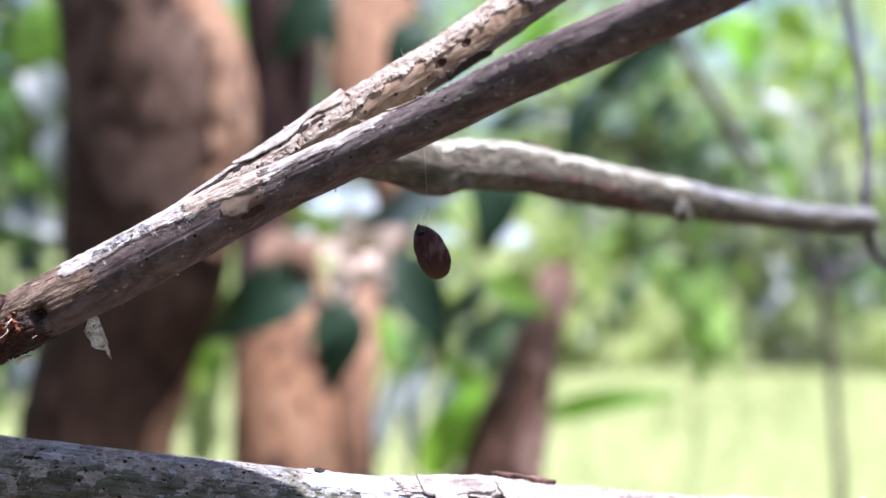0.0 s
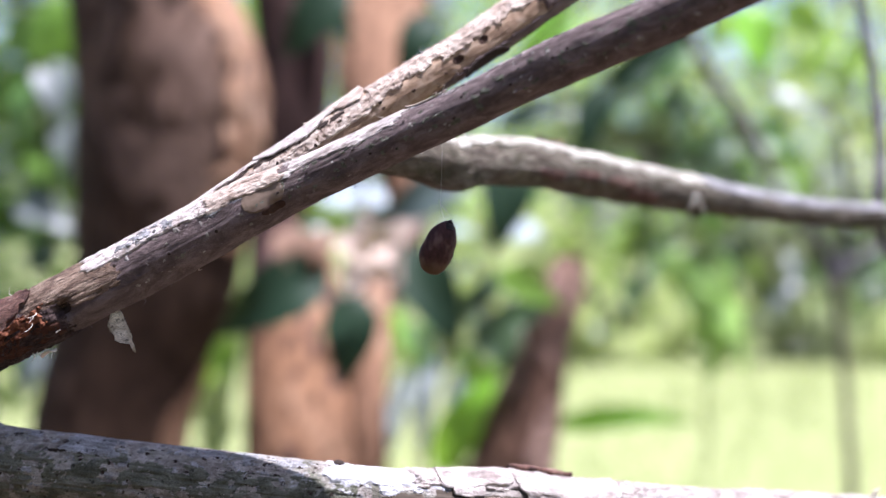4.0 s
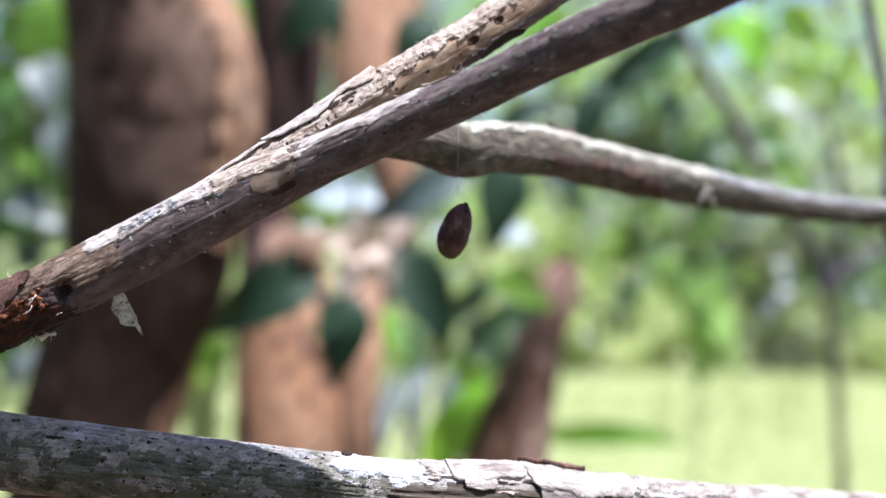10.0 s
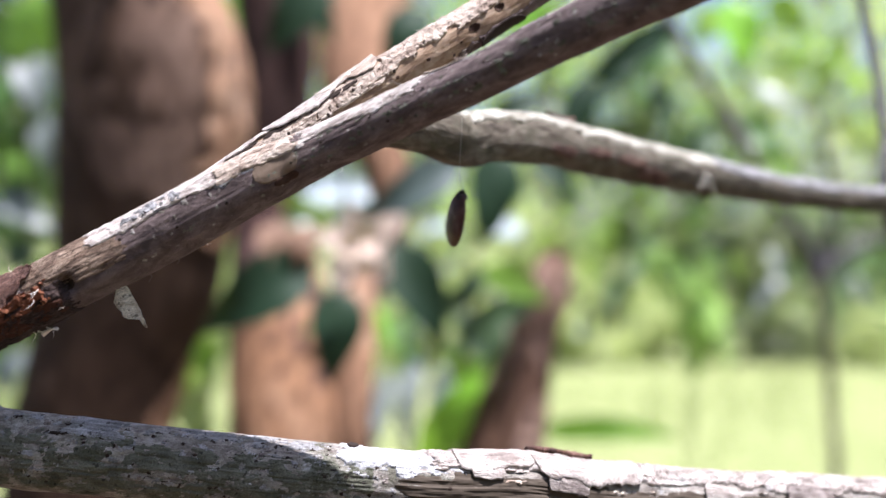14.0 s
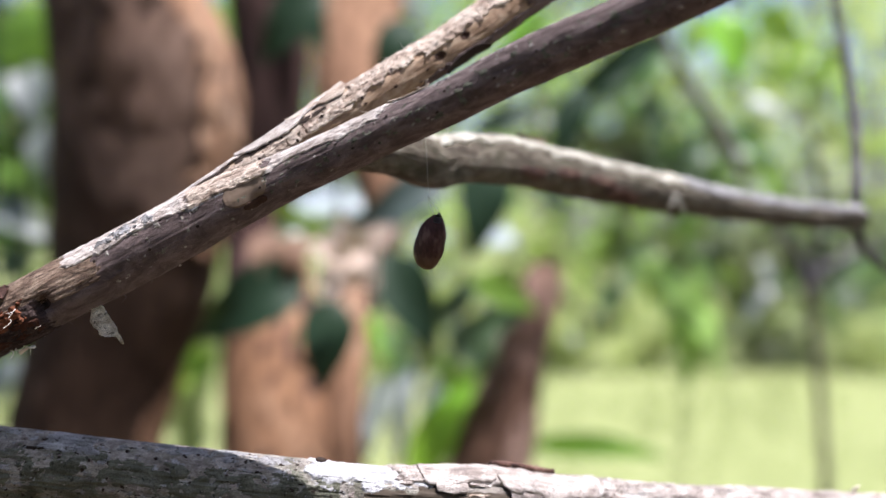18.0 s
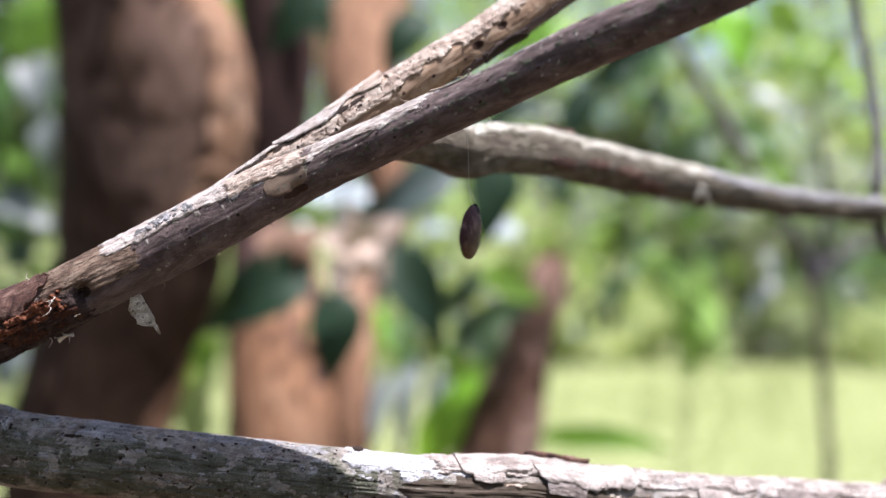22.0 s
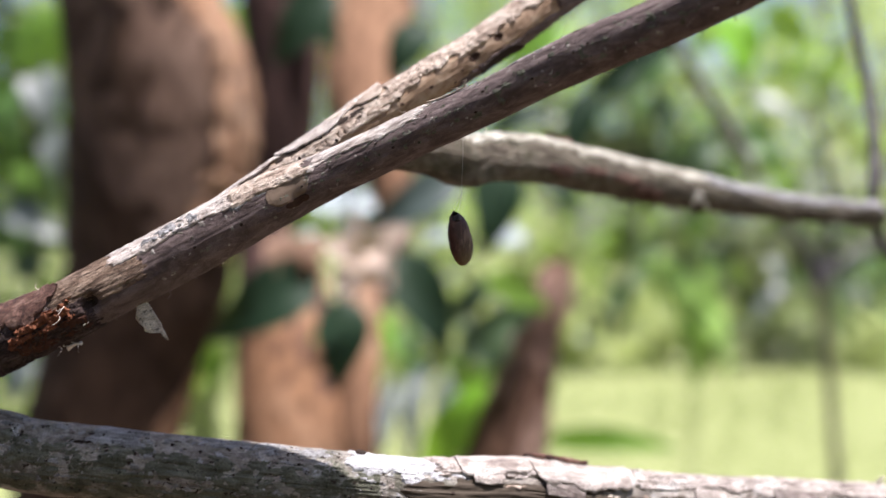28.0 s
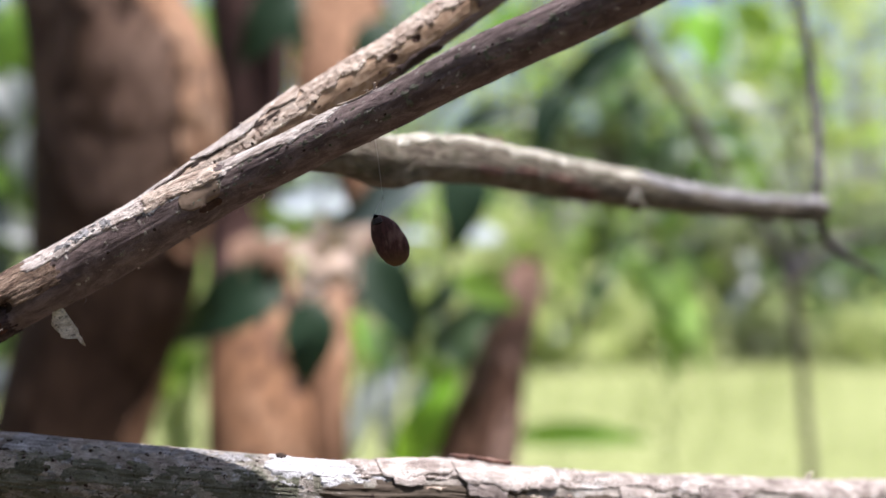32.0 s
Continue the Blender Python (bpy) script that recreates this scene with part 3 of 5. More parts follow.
    tagged(new("grass", me), "short bright yellow-green grass blades on the lawn", "grass", kind="stuff")


ground()


def far_tree(name, x, y, height, spread, seed, mat, label, dens=1.0, low=0.25):
    rng = np.random.default_rng(seed)
    t = empty(name, (x, y, 0), label, "tree", "trees along the lawn")
    part("trunk", trunk_mesh("trunk", [(0, 0, -0.1, 0.16), (0.1, 0, height * 0.3, 0.12), (-0.05, 0.1, height * 0.6, 0.08), (0, 0, height * 0.85, 0.03)], TRUNK_GREY, seed, 24, 12), t)
    for k in range(5):
        a = 2.4 * k + seed
        z = height * (0.35 + 0.1 * k)
        e = (math.cos(a) * spread * 0.7, math.sin(a) * spread * 0.7, z + height * 0.12)
        part("limb", tube("limb", [(0, 0, z, 0.06), (e[0] * 0.5, e[1] * 0.5, z + 0.3, 0.04), (*e, 0.015)], TRUNK_GREY, 10, 7), t)
    pts = clumps(rng, (0, 0, height * (0.5 + low * 0.5)), (spread, spread, height * (0.5 - low * 0.35)), int(70 * dens), 34, 0.28)
    pts = pts[pts[:, 2] > 0.1]
    part("crown", leaf_cloud("crown", pts, 0.24, mat, seed), t)
    return t


def far_shrub(name, x, y, height, spread, seed, mat, label):
    rng = np.random.default_rng(seed)
    t = empty(name, (x, y, 0), label, "shrub", "shrubs along the lawn")
    for k in range(4):
        a = 1.7 * k + seed
        part("stem", tube("stem", [(0.05 * k, 0, -0.05, 0.03), (math.cos(a) * spread * 0.3, math.sin(a) * spread * 0.3, height * 0.5, 0.02), (math.cos(a) * spread * 0.6, math.sin(a) * spread * 0.6, height * 0.85, 0.008)], TRUNK_GREY, 8, 6), t)
    pts = clumps(rng, (0, 0, height * 0.5), (spread, spread * 0.8, height * 0.5), 46, 34, 0.2)
    pts = pts[pts[:, 2] > 0.02]
    part("crown", leaf_cloud("crown", pts, 0.2, mat, seed), t)
    return t


for k, (x, y, h, s, m) in enumerate([(-9.0, 24, 8.5, 3.4, LEAF_BRIGHT), (-5.0, 19, 6.0, 2.6, LEAF_PALE), (1.9, 31, 8.0, 3.2, LEAF_PALE), (2.4, 24, 7.0, 2.8, LEAF_PALE),
                                     (-2.4, 22, 7.5, 2.8, LEAF_FAR), (-0.2, 26, 8.0, 2.9, LEAF_BRIGHT), (5.2, 27, 8.5, 3.2, LEAF_BRIGHT), (8.2, 23, 6.5, 2.8, LEAF_PALE), (11.5, 27, 9.0, 3.6, LEAF_PALE), (15.0, 25, 8.0, 3.4, LEAF_BRIGHT)]):
    far_tree("garden_tree", x, y, h, s, 20 + k, m, "leafy green garden tree standing at the lawn's edge")
for k, (x, y, h, s, m) in enumerate([(-8.0, 18, 2.2, 1.7, LEAF_FAR), (0.8, 18.5, 1.9, 1.6, LEAF_PALE), (3.0, 19, 2.1, 1.6, LEAF_FAR), (5.3, 18.2, 1.8, 1.6, LEAF_MID), (7.6, 18.8, 2.0, 1.5, LEAF_MID), (10.0, 19, 2.3, 1.8, LEAF_FAR), (-3.5, 17, 1.8, 1.5, LEAF_PALE),
                                     (4.4, 16.6, 0.9, 0.9, LEAF_PALE), (5.2, 14.8, 0.8, 0.6, LEAF_TEAL), (3.2, 16.2, 0.8, 0.6, LEAF_FAR), (0.7, 16.8, 0.8, 0.8, LEAF_PALE), (3.5, 15.6, 1.5, 0.8, LEAF_OLIVE), (4.7, 15.8, 1.7, 0.9, LEAF_OLIVE), (5.9, 15.9, 1.7, 0.9, LEAF_OLIVE), (3.9, 15.0, 0.6, 0.6, LEAF_FAR), (2.9, 15.2, 0.45, 0.6, LEAF_TEAL), (3.8, 14.3, 0.3, 0.4, LEAF_OLIVE), (5.3, 15.0, 0.5, 0.6, LEAF_TEAL), (3.2, 17.6, 1.0, 0.8, LEAF_TEAL)]):
    far_shrub("garden_shrub", x, y, h, s, 50 + k, m, "rounded dark green shrub bordering the lawn")
for k, (x, y, h, s) in enumerate([(1.5, 14.2, 0.5, 0.5), (2.1, 15.0, 0.75, 0.5), (3.0, 14.4, 0.35, 0.4), (4.0, 14.8, 0.3, 0.6), (1.9, 16.2, 0.9, 0.6), (0.9, 15.2, 0.4, 0.4), (5.2, 14.0, 0.25, 0.5), (3.4, 15.3, 0.5, 0.35)]):
    far_shrub("garden_tussock", x, y, h, s, 90 + k, LEAF_TUSSOCK, "low pale yellow-green tussock on the lawn")


def hedge():
    """An added hedge, out of view, that blocks sky light from the near side."""
    rng = np.random.default_rng(77)
    t = empty("hedge", (0, -3.0, 0), "tall dense dark green hedge, added unseen to cut sky light", "hedge")
    for k in range(9):
        x = -6 + 1.5 * k
        part("stem", tube("stem", [(x, 0, -0.1, 0.05), (x + 0.1, 0.05, 1.5, 0.035), (x - 0.1, 0, 3.4, 0.012)], TRUNK_GREY, 10, 7, 0.1, k), t)
        pts = np.c_[rng.uniform(x - 0.85, x + 0.85, 1500), rng.normal(0, 0.28, 1500), rng.uniform(0, 3.8, 1500)]
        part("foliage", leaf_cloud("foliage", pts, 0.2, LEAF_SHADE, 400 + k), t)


hedge()


# ---- the trees behind the branches ----
def up_flake(limb, z0, z1, a0, a1, mat, seed, rise=0.003):
    """A ragged thin sheet of bark on an upright trunk between two heights and two angles in degrees."""
    zs = limb.rows[:, 2]
    top, low, faces = [], [], []
    n, m = 30, 12
    for u in range(n + 1):
        f = u / n
        i = float(np.interp(z0 + (z1 - z0) * f, zs, np.arange(len(zs))))
        w = max(0.1, (1 - abs(2 * f - 1) ** 3.5))
        for v in range(m + 1):
            g = v / m
            half = (a1 - a0) / 2 * w * (1 + 0.22 * noise.noise((f * 5, g > 0.5, seed)) + 0.1 * noise.noise((f * 14, g > 0.5, seed)))
            a = radians((a0 + a1) / 2 + half * (2 * g - 1))
            top.append(limb.skin(i, a, rise)[0])
            low.append(limb.skin(i, a, -0.004)[0])
    k = len(top)
    for u in range(n):
        for v in range(m):
            b = u * (m + 1) + v
            faces.append((b, b + 1, b + m + 2, b + m + 1))
            faces.append((k + b, k + b + m + 1, k + b + m + 2, k + b + 1))
    rim = list(range(m)) + [u * (m + 1) + m for u in range(n)] + [n * (m + 1) + v for v in range(m, 0, -1)] + [u * (m + 1) for u in range(n, 0, -1)]
    for b, c in zip(rim, rim[1:] + rim[:1]):
        faces.append((b, c, k + c, k + b))
    return mesh_of("peeled_lit_bark", top + low, faces, mat)


def big_tree(name, label, at, stems, crown, seed, peel_lit=(), boughs=()):
    t = empty(name, at, label, "tree")
    base = np.array(at)
    for k, (pts, mat, lab) in enumerate(stems):
        loc = [(*(np.array(p[:3]) - base), p[3]) for p in pts]
        part("trunk", trunk_mesh("trunk", loc, mat, seed + k), t, lab)
    for n, (k, x0, x1, a0, a1, mat) in enumerate(peel_lit):
        loc = [(*(np.array(p[:3]) - base), p[3]) for p in stems[k][0]]
        part("peeled_lit_bark", up_flake(Limb(loc, seed + k, 90, 0.055, 0.06, 2.2), x0 - base[2], x1 - base[2], a0, a1, mat, seed + int(10 * x1), 0.002 + 0.0012 * n), t, "smooth pale pinkish peeled bark, also painted as sunlit patches")
    rng = np.random.default_rng(seed)
    for c, rad, groups, size in crown:
        part("crown", leaf_cloud("crown", clumps(rng, np.array(c) - base, rad, groups, 26, 0.7 * size), size, LEAF_SHADE, seed + int(100 * c[0]) + int(10 * c[1]) + 900), t, "leafy green crown, unseen overhead")
    # Unseen boughs added between sun and trunk to cast shade on it
    for root, lo, hi, count, size in boughs:
        lo, hi, root = np.array(lo) - base, np.array(hi) - base, np.array(root) - base
        tip = (lo + hi) / 2
        part("limb", tube("limb", [(*root, 0.03), (*((root + tip) / 2 + [0, 0, 0.08]), 0.02), (*tip, 0.008)], stems[0][1], 20, 10, 0.1, seed), t)
        part("crown", leaf_cloud("crown", rng.uniform(lo, hi, (count, 3)), size, LEAF_SHADE, seed + count), t, "leafy green crown, unseen overhead")
    return t


big_tree("brown_tree", "thick brown tree trunk with a bulge, dappled by sun", (-0.670, 2.200, -0.004), [([
    (-0.690, 2.200, -0.032, 0.1862), (-0.670, 2.200, 0.262, 0.1470), (-0.641, 2.200, 0.654, 0.1392), (-0.608, 2.200, 0.948, 0.1313), (-0.588, 2.200, 1.046, 0.1323), (-0.557, 2.200, 1.144, 0.1350), (-0.519, 2.200, 1.242, 0.1410), (-0.509, 2.200, 1.340, 0.1520), (-0.497, 2.200, 1.438, 0.1620), (-0.491, 2.200, 1.536, 0.1660),
    (-0.508, 2.200, 1.634, 0.1580), (-0.538, 2.200, 1.732, 0.1350), (-0.595, 2.250, 1.942, 0.1203), (-0.603, 2.400, 2.520, 0.1229), (-0.561, 2.600, 3.664, 0.1042), (-0.546, 2.700, 4.957, 0.0722)], TRUNK_BROWN, "")],
    [((-1.3, 3.2, 4.6), (1.3, 1.2, 0.9), 46, 0.19)], 3,
    # sunlight on bulge, upper trunk and right edge, painted as paler bark
    [(0, 1.3, 2.2, -50, 106, TRUNK_MID), (0, 1.4, 1.66, 42, 100, TRUNK_PALE), (0, 1.56, 2.1, 36, 96, TRUNK_PALE), (0, 1.3, 1.46, 34, 90, TRUNK_PALE), (0, 0.6, 1.14, 50, 116, TRUNK_PALE)],
    # two added boughs out of view, shading the trunk beside its bulge
    [((-0.6, 2.35, 2.4), (-0.66, 1.74, 2.7), (-0.29, 1.96, 2.82), 190, 0.1), ((-0.6, 2.35, 2.35), (-0.36, 1.66, 2.7), (0.16, 1.8, 2.82), 190, 0.1)])
big_tree("red_brown_tree", "twin-stemmed reddish-brown smooth-barked tree", (-0.213, 2.400, -0.142), [
    ([(-0.276, 2.300, 0.072, 0.1537), (-0.279, 2.330, 0.512, 0.1142), (-0.297, 2.400, 0.916, 0.1020), (-0.313, 2.500, 1.123, 0.1000), (-0.336, 2.580, 1.255, 0.0880), (-0.358, 2.620, 1.371, 0.0700), (-0.345, 2.620, 1.500, 0.0724), (-0.330, 2.640, 1.666, 0.0776), (-0.348, 2.700, 1.951, 0.0890), (-0.392, 2.800, 2.723, 0.0823), (-0.457, 2.900, 4.195, 0.0646)], TRUNK_DARK, ""),
    ([(-0.159, 2.420, 0.051, 0.0700), (-0.172, 2.450, 0.581, 0.0500), (-0.172, 2.430, 0.956, 0.0410), (-0.162, 2.540, 1.174, 0.0460), (-0.104, 2.660, 1.325, 0.0427), (-0.108, 2.700, 1.446, 0.0505), (-0.172, 2.780, 1.598, 0.0768), (-0.167, 2.900, 1.766, 0.0982), (-0.142, 3.060, 2.037, 0.1063), (-0.035, 3.250, 2.807, 0.0869), (0.176, 3.400, 4.240, 0.0682)], TRUNK_DARK, "")],
    [((-0.7, 3.7, 4.7), (1.1, 0.9, 0.7), 40, 0.19)], 9,
    [(0, 0.3, 1.22, -70, 86, TRUNK_ORANGE), (0, 1.17, 1.36, 25, 86, TRUNK_ORANGE), (1, 1.24, 2.2, -70, 62, TRUNK_PALE), (1, 0.3, 1.24, -80, 80, TRUNK_PALE)])
stem = empty("young_tree", (0.085, 2.500, -0.002), "short dark reddish broken tree stem beside the lawn", "tree")
o = np.array(stem.location)
part("trunk", trunk_mesh("trunk", [(*(np.array(p[:3]) - o), p[3] * 1.2) for p in [(0.073, 2.500, -0.035, 0.0735), (0.078, 2.500, 0.678, 0.0830), (0.108, 2.480, 0.848, 0.0720), (0.137, 2.480, 0.959, 0.0610), (0.167, 2.480, 1.069, 0.0453), (0.194, 2.480, 1.169, 0.0387), (0.218, 2.500, 1.234, 0.0334), (0.230, 2.510, 1.273, 0.0190)]], TRUNK_STEM, 14, 70, 28, 0.12), stem)
loc = [(*(np.array(p[:3]) - o), p[3] * 1.2) for p in [(0.073, 2.500, -0.035, 0.0735), (0.078, 2.500, 0.678, 0.0830), (0.108, 2.480, 0.848, 0.0720), (0.137, 2.480, 0.959, 0.0610), (0.167, 2.480, 1.069, 0.0453), (0.194, 2.480, 1.169, 0.0387), (0.218, 2.500, 1.234, 0.0334), (0.230, 2.510, 1.273, 0.0190)]]
for z0, z1, a0, a1 in ((0.84, 1.02, 10, 70), (0.98, 1.14, -75, -25), (1.06, 1.2, 0, 60), (1.14, 1.26, 20, 90), (1.06, 1.27, -55, 10)):
    part("peeled_lit_bark", up_flake(Limb(loc, 14, 70, 0.055, 0.12, 2.2), z0, z1, a0, a1, TRUNK_PINK, z1), stem, "pale pinkish bark patch")
pole = empty("sapling", (0.943, 3.000, 0.019), "slender dark sapling with a forked top", "tree")
o = np.array(pole.location)
for name, pts in [("trunk", [(0.950, 3.000, -0.022, 0.0160), (0.941, 3.000, 0.687, 0.0120), (0.930, 3.000, 0.874, 0.0115), (0.917, 3.000, 1.061, 0.0125), (0.901, 3.000, 1.221, 0.0174)]), ("limb", [(0.902, 3.000, 1.208, 0.0200), (0.863, 3.000, 1.301, 0.0160), (0.783, 2.950, 1.380, 0.0105), (0.705, 2.900, 1.443, 0.0065)]),
                  ("limb", [(0.902, 3.000, 1.214, 0.0187), (0.973, 3.050, 1.261, 0.0149), (1.099, 3.100, 1.301, 0.0124), (1.265, 3.100, 1.329, 0.0083)]), ("limb", [(0.905, 3.000, 1.221, 0.0147), (0.930, 3.000, 1.355, 0.0120), (0.917, 3.000, 1.515, 0.0080), (0.877, 3.000, 1.649, 0.0053)])]:
    part(name, tube(name, [(*(np.array(p[:3]) - o), p[3]) for p in pts], TRUNK_GREY if name == "trunk" else TRUNK_ASH, 40, 12, 0.12, 4), pole)


def sprig(name, label, stalks, leaves, at):
    """A leafy sprig: woody stalks and single leaves."""
    t = empty(name, at, label, "foliage", "sprigs behind the branches")
    o = Vector(at)
    for pts in stalks:
        part("stalk", tube("stalk", [(*(Vector(p[:3]) - o), p[3]) for p in pts], TRUNK_MAUVE if pts[0][1] > 2 and name == "hanging_sprig" else TRUNK_ASH if name == "hanging_sprig" else TRUNK_DARK, 24, 8, 0.1), t)
    for b, tip, w, mat in leaves:
        part("leaf", leaf_mesh("leaf", Vector(b) - o, Vector(tip) - o, w, mat, random.uniform(0.04, 0.16), random.uniform(0.1, 0.4), (random.uniform(-0.3, 0.3), -1, random.uniform(-0.1, 0.5) + (1.2 if mat in (LEAF_SHEEN, LEAF_SKY_GLINT) else 0.6 if mat == LEAF_DRY else 0))), t)
    return t


sprig("dark_sprig", "dark glossy green leaves drooping in front of the trunks", [[(0.303, 2.450, 1.825, 0.0076), (0.123, 2.350, 1.625, 0.0063), (-0.024, 2.280, 1.452, 0.0051), (-0.124, 2.250, 1.290, 0.0040), (-0.184, 2.250, 1.220, 0.0030)], [(-0.084, 2.260, 1.340, 0.0040), (-0.144, 2.250, 1.270, 0.0030), (-0.254, 2.250, 1.250, 0.0020)]], [
    ((-0.212, 2.115, 1.267), (-0.394, 2.087, 1.146), 0.113, LEAF_DARK),
    ((-0.169, 2.115, 1.220), (-0.186, 2.087, 1.062), 0.098, LEAF_DARK),
    ((-0.094, 2.260, 1.295), (0.006, 2.230, 1.109), 0.113, LEAF_DARK),
    ((0.102, 2.200, 1.455), (0.069, 2.170, 1.284), 0.098, LEAF_DARK),
    ((0.166, 2.300, 1.439), (0.244, 2.270, 1.365), 0.064, LEAF_DARK),
    ((0.035, 2.143, 1.431), (-0.137, 2.115, 1.318), 0.080, LEAF_SLATE),
    ((-0.052, 2.139, 1.362), (-0.178, 2.111, 1.327), 0.040, LEAF_DARK),
    ((-0.024, 2.139, 1.680), (-0.095, 2.111, 1.576), 0.080, LEAF_DARK),
    ((-0.207, 2.350, 1.791), (-0.314, 2.320, 1.638), 0.100, LEAF_DARK),
    ((-0.301, 2.600, 1.832), (-0.207, 2.570, 1.694), 0.081, LEAF_DARK),
    ((0.441, 2.400, 1.702), (0.266, 2.370, 1.598), 0.066, LEAF_DARK),
    ((0.288, 2.400, 1.600), (0.230, 2.370, 1.454), 0.075, LEAF_DARK),
    ((0.383, 2.500, 1.669), (0.293, 2.470, 1.574), 0.065, LEAF_DARK),
    ((0.206, 2.400, 1.566), (0.066, 2.370, 1.509), 0.066, LEAF_DARK),
    ((-0.088, 2.400, 1.151), (-0.039, 2.370, 1.068), 0.043, LEAF_MID),
], (-0.024, 2.280, 1.452))
sprig("dry_sprig", "withered pinkish-brown leaves caught on a twig", [[(-0.085, 2.300, 1.362, 0.0041), (-0.172, 2.220, 1.270, 0.0030), (-0.280, 2.220, 1.250, 0.0020)]], [
    ((-0.134, 2.068, 1.267), (-0.058, 2.040, 1.337), 0.077, LEAF_DRY),
    ((-0.132, 2.068, 1.267), (-0.147, 2.040, 1.350), 0.064, LEAF_DRY),
    ((-0.124, 2.068, 1.270), (-0.201, 2.040, 1.312), 0.067, LEAF_DRY),
    ((-0.142, 2.059, 1.284), (-0.085, 2.030, 1.235), 0.067, LEAF_DRY),
    ((-0.142, 2.059, 1.275), (-0.177, 2.030, 1.212), 0.058, LEAF_DRY),
    ((-0.119, 2.049, 1.294), (-0.091, 2.021, 1.258), 0.066, LEAF_DRY),
    ((-0.268, 2.115, 1.332), (-0.265, 2.087, 1.252), 0.047, LEAF_BROWN),
    ((-0.217, 2.115, 1.323), (-0.241, 2.087, 1.252), 0.041, LEAF_BROWN),
    ((-0.245, 2.115, 1.310), (-0.232, 2.087, 1.262), 0.040, LEAF_BROWN),
    ((-0.292, 2.106, 1.322), (-0.280, 2.077, 1.250), 0.034, LEAF_BROWN),
], (-0.172, 2.220, 1.270))
# Vivid and dark leaf colours paint which leaves are in the sun
sprig("bright_sprig", "green leaves above the lawn, coloured bright and dark for sun and shade", [[(0.010, 2.500, 0.844, 0.0056), (0.031, 2.450, 0.995, 0.0044), (0.053, 2.450, 1.137, 0.0033), (0.075, 2.450, 1.246, 0.0033)]], [
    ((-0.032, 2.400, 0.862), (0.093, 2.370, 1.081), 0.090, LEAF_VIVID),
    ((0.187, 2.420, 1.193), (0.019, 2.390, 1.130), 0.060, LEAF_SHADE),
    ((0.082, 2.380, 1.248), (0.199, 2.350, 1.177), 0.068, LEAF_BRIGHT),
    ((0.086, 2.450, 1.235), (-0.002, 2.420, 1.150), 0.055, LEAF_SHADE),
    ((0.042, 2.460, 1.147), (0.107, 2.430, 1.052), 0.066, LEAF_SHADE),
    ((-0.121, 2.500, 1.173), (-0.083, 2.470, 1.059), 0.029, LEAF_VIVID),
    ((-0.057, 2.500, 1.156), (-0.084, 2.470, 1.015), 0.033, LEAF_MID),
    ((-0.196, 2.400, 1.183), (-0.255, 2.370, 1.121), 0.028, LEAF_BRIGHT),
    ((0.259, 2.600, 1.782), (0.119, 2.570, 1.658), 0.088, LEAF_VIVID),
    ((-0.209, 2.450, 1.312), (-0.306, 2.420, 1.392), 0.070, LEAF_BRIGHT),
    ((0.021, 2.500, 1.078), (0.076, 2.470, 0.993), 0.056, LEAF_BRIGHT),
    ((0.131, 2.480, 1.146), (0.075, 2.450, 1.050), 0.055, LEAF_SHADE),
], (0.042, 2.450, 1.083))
DROOP = Vector((0.143, 2.500, 0.954))
droop = sprig("drooping_leaf", "long bright green leaf swaying on the broken stem", [[(0.134, 2.490, 0.952, 0.0055), (0.168, 2.530, 0.953, 0.0045), (0.208, 2.560, 0.954, 0.0034)]], [((0.190, 2.560, 0.950), (0.492, 2.600, 0.976), 0.056, LEAF_BLADE)], DROOP)
sprig("hanging_sprig", "light green leaves hanging from a grey twig", [[(0.403, 2.600, 1.960, 0.0125), (0.459, 2.600, 1.774, 0.0120), (0.500, 2.600, 1.698, 0.0120), (0.559, 2.600, 1.602, 0.0125), (0.618, 2.600, 1.507, 0.0140), (0.655, 2.620, 1.440, 0.0080)], [(0.392, 1.250, 1.603, 0.0049), (0.382, 1.200, 1.532, 0.0049), (0.376, 1.150, 1.466, 0.0046), (0.351, 1.050, 1.387, 0.0045), (0.338, 1.012, 1.320, 0.0046), (0.361, 1.050, 1.291, 0.0042), (0.417, 1.100, 1.267, 0.0029)]], [
    ((0.640, 2.800, 1.827), (0.673, 2.770, 1.668), 0.115, LEAF_VIVID),
    ((0.630, 2.850, 1.817), (0.564, 2.820, 1.733), 0.076, LEAF_LIME),
    ((0.564, 2.900, 1.768), (0.411, 2.870, 1.635), 0.078, LEAF_MID),
    ((0.493, 2.900, 1.652), (0.526, 2.870, 1.520), 0.067, LEAF_SHADE),
    ((0.544, 2.900, 1.755), (0.462, 2.870, 1.674), 0.070, LEAF_PALE),
    ((0.661, 2.900, 1.575), (0.783, 2.870, 1.495), 0.078, LEAF_MID),
    ((0.713, 2.900, 1.523), (0.822, 2.870, 1.418), 0.070, LEAF_BRIGHT),
    ((0.635, 2.900, 1.549), (0.539, 2.870, 1.469), 0.078, LEAF_SHADE),
    ((0.752, 2.900, 1.846), (0.846, 2.870, 1.764), 0.083, LEAF_LIME),
], (0.586, 2.850, 1.697))
